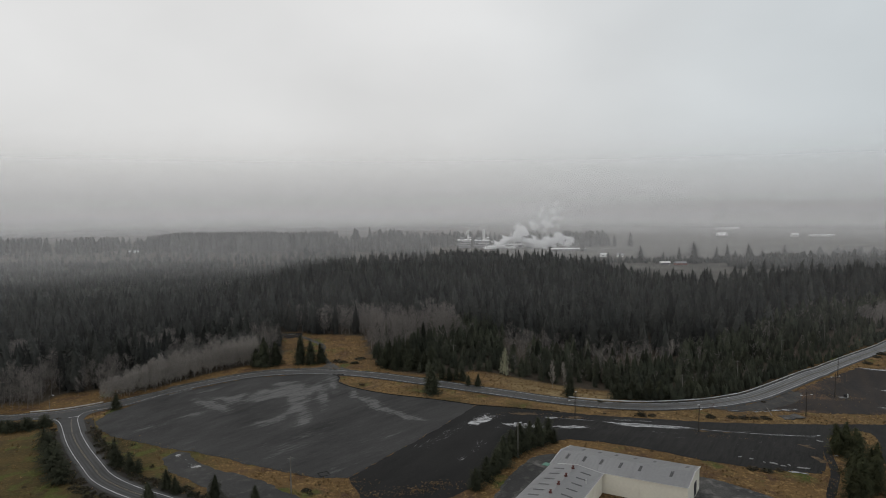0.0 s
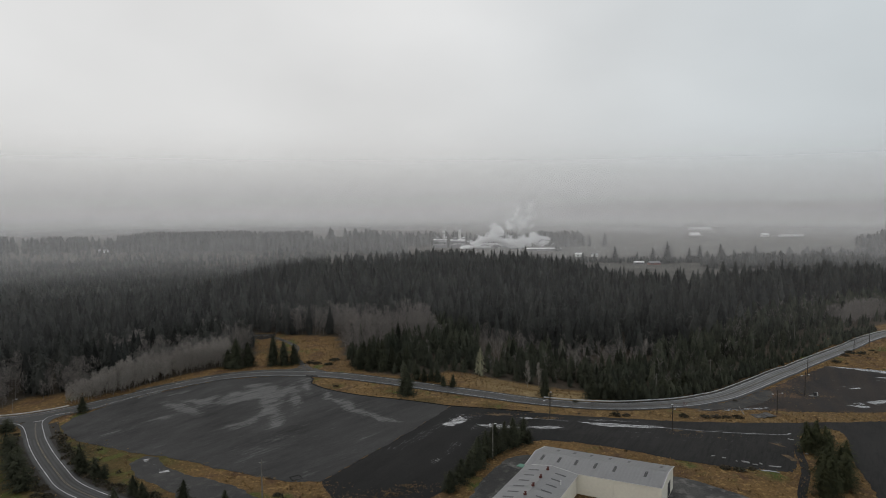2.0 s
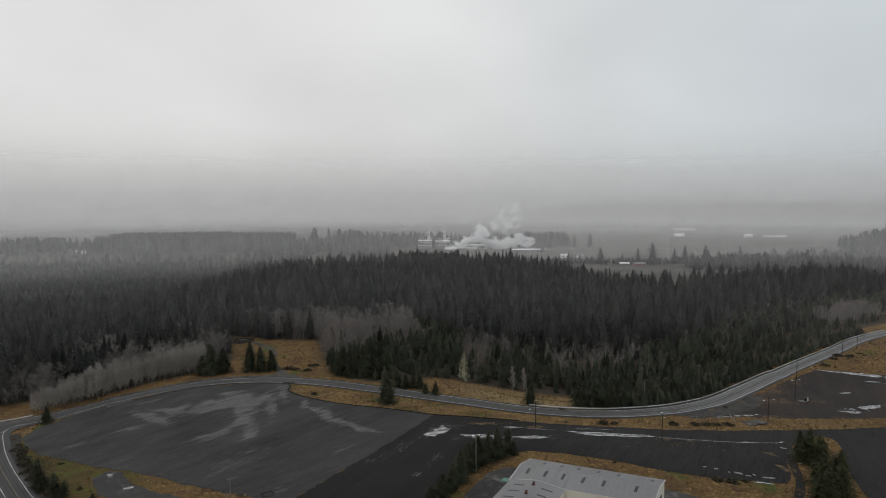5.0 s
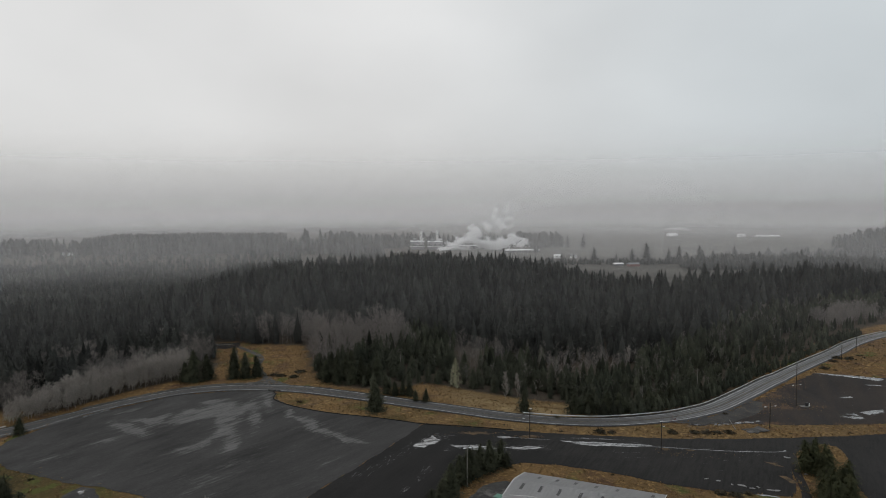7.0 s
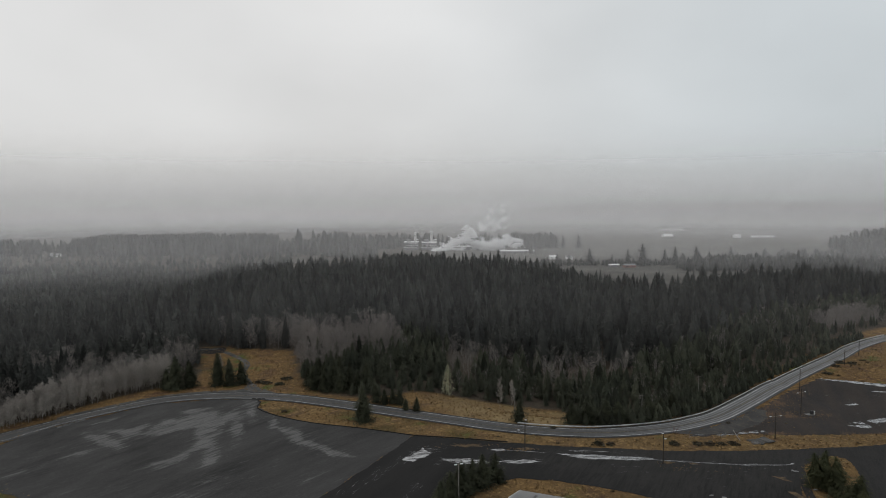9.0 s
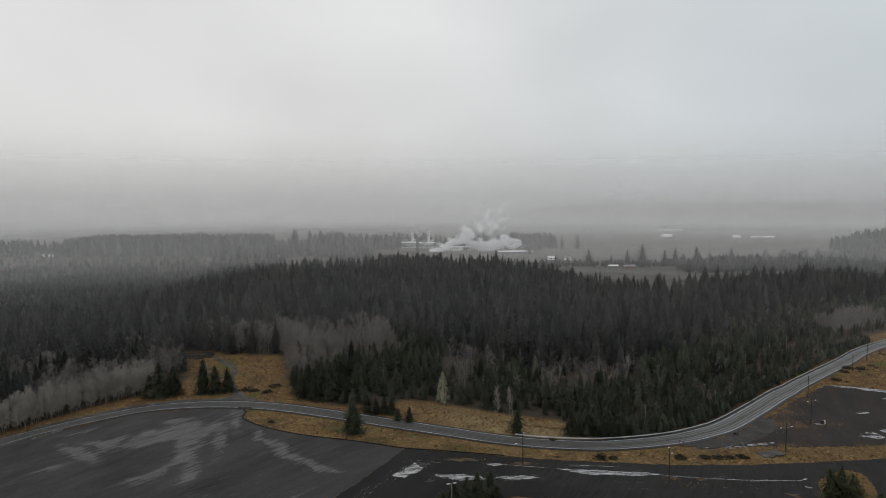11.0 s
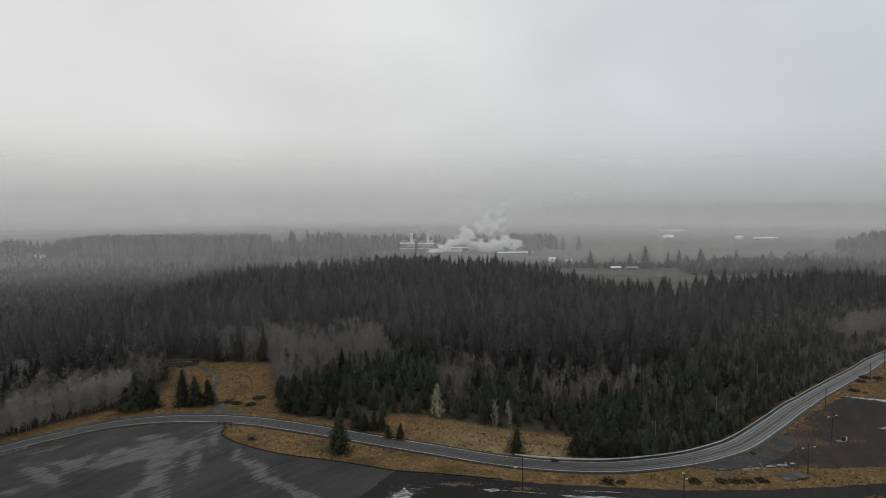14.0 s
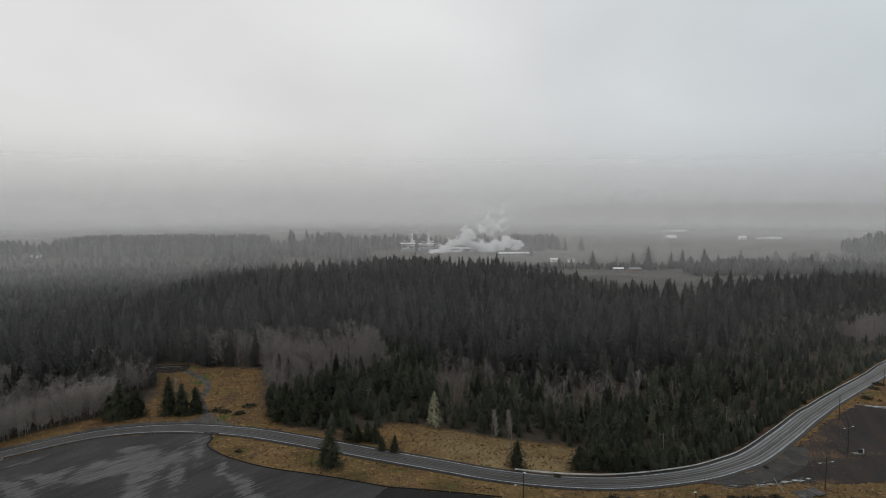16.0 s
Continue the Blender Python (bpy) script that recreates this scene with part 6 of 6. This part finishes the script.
m, n, l, b = nodes_of("steam_droplets", 1.0, 0, 0.0)
n.remove(b)
dd, tt, mm = n.new("ShaderNodeBsdfDiffuse"), n.new("ShaderNodeBsdfTranslucent"), n.new("ShaderNodeMixShader")
dd.inputs["Color"].default_value = tt.inputs["Color"].default_value = (0.95, 0.95, 0.96, 1)
mm.inputs[0].default_value = 0.25
l.new(dd.outputs[0], mm.inputs[1])
l.new(tt.outputs[0], mm.inputs[2])
l.new(mm.outputs[0], n["Material Output"].inputs[0])
M_STEAM = m
C, S = [], []
for cx, cz, rx, rz, cnt, fine in ((98, -12, 14, 5, 700, 0.8), (118, -6, 16, 8, 1200, 0.8), (138, 3, 17, 11, 1600, 0.75), (150, 14, 12, 9, 900, 0.7), (142, 23, 9, 7, 500, 0.55), (164, -1, 17, 9, 1200, 0.75), (185, -7, 17, 7, 900, 0.7),
                                  (204, -2, 13, 10, 900, 0.7), (219, 6, 13, 9, 800, 0.65), (237, 0, 13, 8, 600, 0.65), (168, 30, 10, 12, 700, 0.4), (190, 32, 12, 14, 700, 0.36), (206, 40, 12, 16, 520, 0.34), (176, 52, 11, 14, 320, 0.32), (200, 62, 12, 14, 240, 0.3)):
    p = rng.normal(size=(cnt * 14, 3)) * (rx * 0.46, 7, rz * 0.46)
    curl = np.array([noise.noise_vector((q[0] * 0.05 + cx * 0.31, q[1] * 0.05, q[2] * 0.07)) for q in p])
    p = p + curl * (7, 4, 6) + (cx, 1296, cz)
    w = np.array([noise.noise((q[0] * 0.07, q[1] * 0.05, q[2] * 0.09)) for q in p])
    p = p[rng.random(len(p)) < 0.5 + 1.6 * w]
    p[:, 0] += 0.25 * np.maximum(0, p[:, 2] - 10)
    C.append(p)
    S.append(np.full(len(p), fine))
C = np.concatenate(C)
S = np.concatenate(S)[:, None, None]
ab = rng.normal(size=(len(C), 3, 2)) * S
Q = np.stack([ab[..., 0], 0.7 * ab[..., 1], 0.7 * ab[..., 1]], -1) + rng.normal(size=(len(C), 3, 3)) * 0.3 * S
tagged(new("steam_plume", arrays_mesh("steam_plume", (C[:, None] + Q).reshape(-1, 3), np.arange(len(C) * 3).reshape(-1, 3), [M_STEAM])), "white steam drifting from the far mill", "steam", kind="stuff")


# ---- low asphalt kerb round the planted island and the lot's lower edge ----
def kerb(line, label):
    pts = smooth_line(line, 2.5)
    V, T = [], []
    for i, p in enumerate(pts):
        t = (pts[min(i + 1, len(pts) - 1)] - pts[max(i - 1, 0)]).normalized()
        z = ground_z(p.x, p.y) + 0.05
        for o, h in ((-0.22, 0.0), (-0.14, 0.24), (0.14, 0.24), (0.22, 0.0)):
            V.append((p.x + o * t.y, p.y - o * t.x, z + h))
        if i:
            for k in range(3):
                a, b = 4 * i - 4 + k, 4 * i + k
                T += [(a, b + 1, b), (a, a + 1, b + 1)]
    tagged(new("kerb", arrays_mesh("kerb", V, T, [M_DARK])), label, "kerb", kind="structure")


kerb([(-51, 319.5), (-49.2, 316), (-48.8, 308), (-40, 297.2), (-25, 285.8), (-6, 276.8), (3, 272.3), (13, 267.2), (25, 264), (45, 258.4)], "low dark asphalt kerb along the grass island")

# ---- dark brush on the banks of the side road ----
x, y = [], []
for off, lo, hi in ((6.6, 12, 70), (7.8, 14, 66), (-6.8, 8, 80), (-8.2, 10, 80)):
    for p in offset_line(BRANCH, -off)[lo:hi]:
        for q in range(2):
            x.append(p.x + rng.normal(0, 0.8))
            y.append(p.y + rng.normal(0, 0.9))
w = rng.uniform(1.6, 3.2, len(x))
tagged(scatter("bank_brush", CLUMPS, x, y, w * 0.7, w, [M_SHRUB]), "dark brambles on the banks of the side road", "brush", kind="stuff")


# ---- concrete barrier blocks on the road's near side ----
def barrier_block(x, y, turn, mat, label):
    bm = bmesh.new()
    prof = [(-0.32, 0), (0.32, 0), (0.3, 0.2), (0.13, 0.38), (0.09, 0.85), (-0.09, 0.85), (-0.13, 0.38), (-0.3, 0.2)]
    a, b = ([bm.verts.new((d, o, z)) for o, z in prof] for d in (-0.95, 0.95))
    for k in range(8):
        m = (k + 1) % 8
        bm.faces.new((a[k], a[m], b[m], b[k]))
    bm.faces.new(a[::-1])
    bm.faces.new(b)
    ob = part("barrier_block", bm, mat)
    ob.location, ob.rotation_euler, ob.scale = (x, y, ground_z(x, y) + 0.06), (0, 0, turn), (0.95, 0.8, 0.75)
    tagged(ob, label, "barrier", group="barrier blocks")


for k in range(5):
    barrier_block(-124.4 + 1.5 * k, 304.2 + 1.6 * k, 0.82, M_CONCRETE, "pale concrete barrier block between road and lot")
for k in range(3):
    barrier_block(-52.8 + 2.0 * k, 321.3 - 0.62 * k, -0.3, M_GRAVEL, "dark weathered barrier block at the track")

# ---- broken slab and a fallen post beside the lot ----
slab = tagged(new("broken_slab"), "low grey broken concrete slab lying in the weeds", "slab")
slab.location, slab.rotation_euler = (137.5, 263.6, ground_z(137.5, 263.6)), (0, 0, 0.32)
for k in range(6):
    piece = part("plank", box_bm(1.75, 4.2 + 0.5 * (k % 3), 0.3, -4.9 + 1.9 * k, 0.3 * (k % 2), 0.17, 0.04), M_GRAVEL, slab)
    piece.rotation_euler = (0.01 * (k % 3), 0.02 * (k % 2), 0.03 * ((k * 7) % 3 - 1))
a, b = Vector((132.6, 273.0, 0)), Vector((130.2, 263.4, 0))
a.z, b.z = ground_z(a.x, a.y) + 0.8, ground_z(b.x, b.y) + 0.22
tagged(part("fallen_post", tube_bm([a, a.lerp(b, 0.5), b], [0.1, 0.12, 0.13], 8), M_GREYPOLE), "pale fallen wooden post leaning on the bank", "post")


# ---- pale rubble slabs along the lot's grassy edge ----
for k, (x, y, w, d) in enumerate(((96.5, 215.8, 1.6, 0.8), (99.5, 214.3, 1.2, 0.7), (102.6, 212.4, 1.4, 0.6), (105.3, 210.9, 2.4, 0.9), (107.6, 210.2, 2.2, 0.8), (110, 209.8, 1.3, 0.6), (112.6, 209.3, 2.6, 1.2), (114.6, 207.8, 2.2, 1.0),
                                  (133.6, 237.2, 1.4, 0.8), (134.4, 235.6, 1.8, 0.7), (131.6, 222.5, 1.2, 0.6))):
    w, d, y = w * (0.5 + 0.45 * math.sin(k * 1.7) ** 2), d * 0.75, y + 0.7 * math.sin(k * 2.9)
    bm = box_bm(w, d, 0.22, 0, 0, 0.11, 0.05)
    for v in bm.verts:
        v.co.x += 0.25 * math.sin(5 * v.co.y + k)
        v.co.y += 0.2 * math.sin(3 * v.co.x + 2 * k)
    chunk = tagged(part("rubble_slab", bm, M_RUBBLE), "broken pale concrete slab lying on the asphalt", "slab", group="rubble slabs")
    chunk.location, chunk.rotation_euler = (x, y, ground_z(x, y) + 0.07), (0.03, 0.02, -0.5 + 0.4 * math.sin(k * 2.1))

# ---- square drain in the lot ----
drain = tagged(new("drain_frame"), "dark square drain frame set in the asphalt", "drain")
drain.location, drain.rotation_euler = (-36.8, 201.4, ground_z(-36.8, 201.4) + 0.08), (0, 0, 0.5)
for dx, dy, w, d in ((-1.5, 0, 0.3, 3.3), (1.5, 0, 0.3, 3.3), (0, -1.5, 2.7, 0.3), (0, 1.5, 2.7, 0.3)):
    part("frame_bar", box_bm(w, d, 0.08, dx, dy, 0.04, 0.01), M_DARK, drain)

# ---- red-twigged shrub by the bend ----
shrub = tagged(new("red_shrub"), "leafless red-twigged shrub beside the road", "shrub")
V, T, wood = bare_tree(900, 16, 420, 0.42, 0.006, 0.08)
for nm, sel in (("stems", T[:wood]), ("twigs", T[wood:])):
    ob = tagged(new(nm, arrays_mesh(nm, V, sel, [M_RED if nm == "twigs" else M_BARK])), kind="stuff")
    ob.parent = shrub
shrub.matrix_basis = Matrix.Translation((105.5, 262.0, ground_z(105.5, 262.0))) @ Matrix.Diagonal((4.5, 4.5, 4.2, 1))
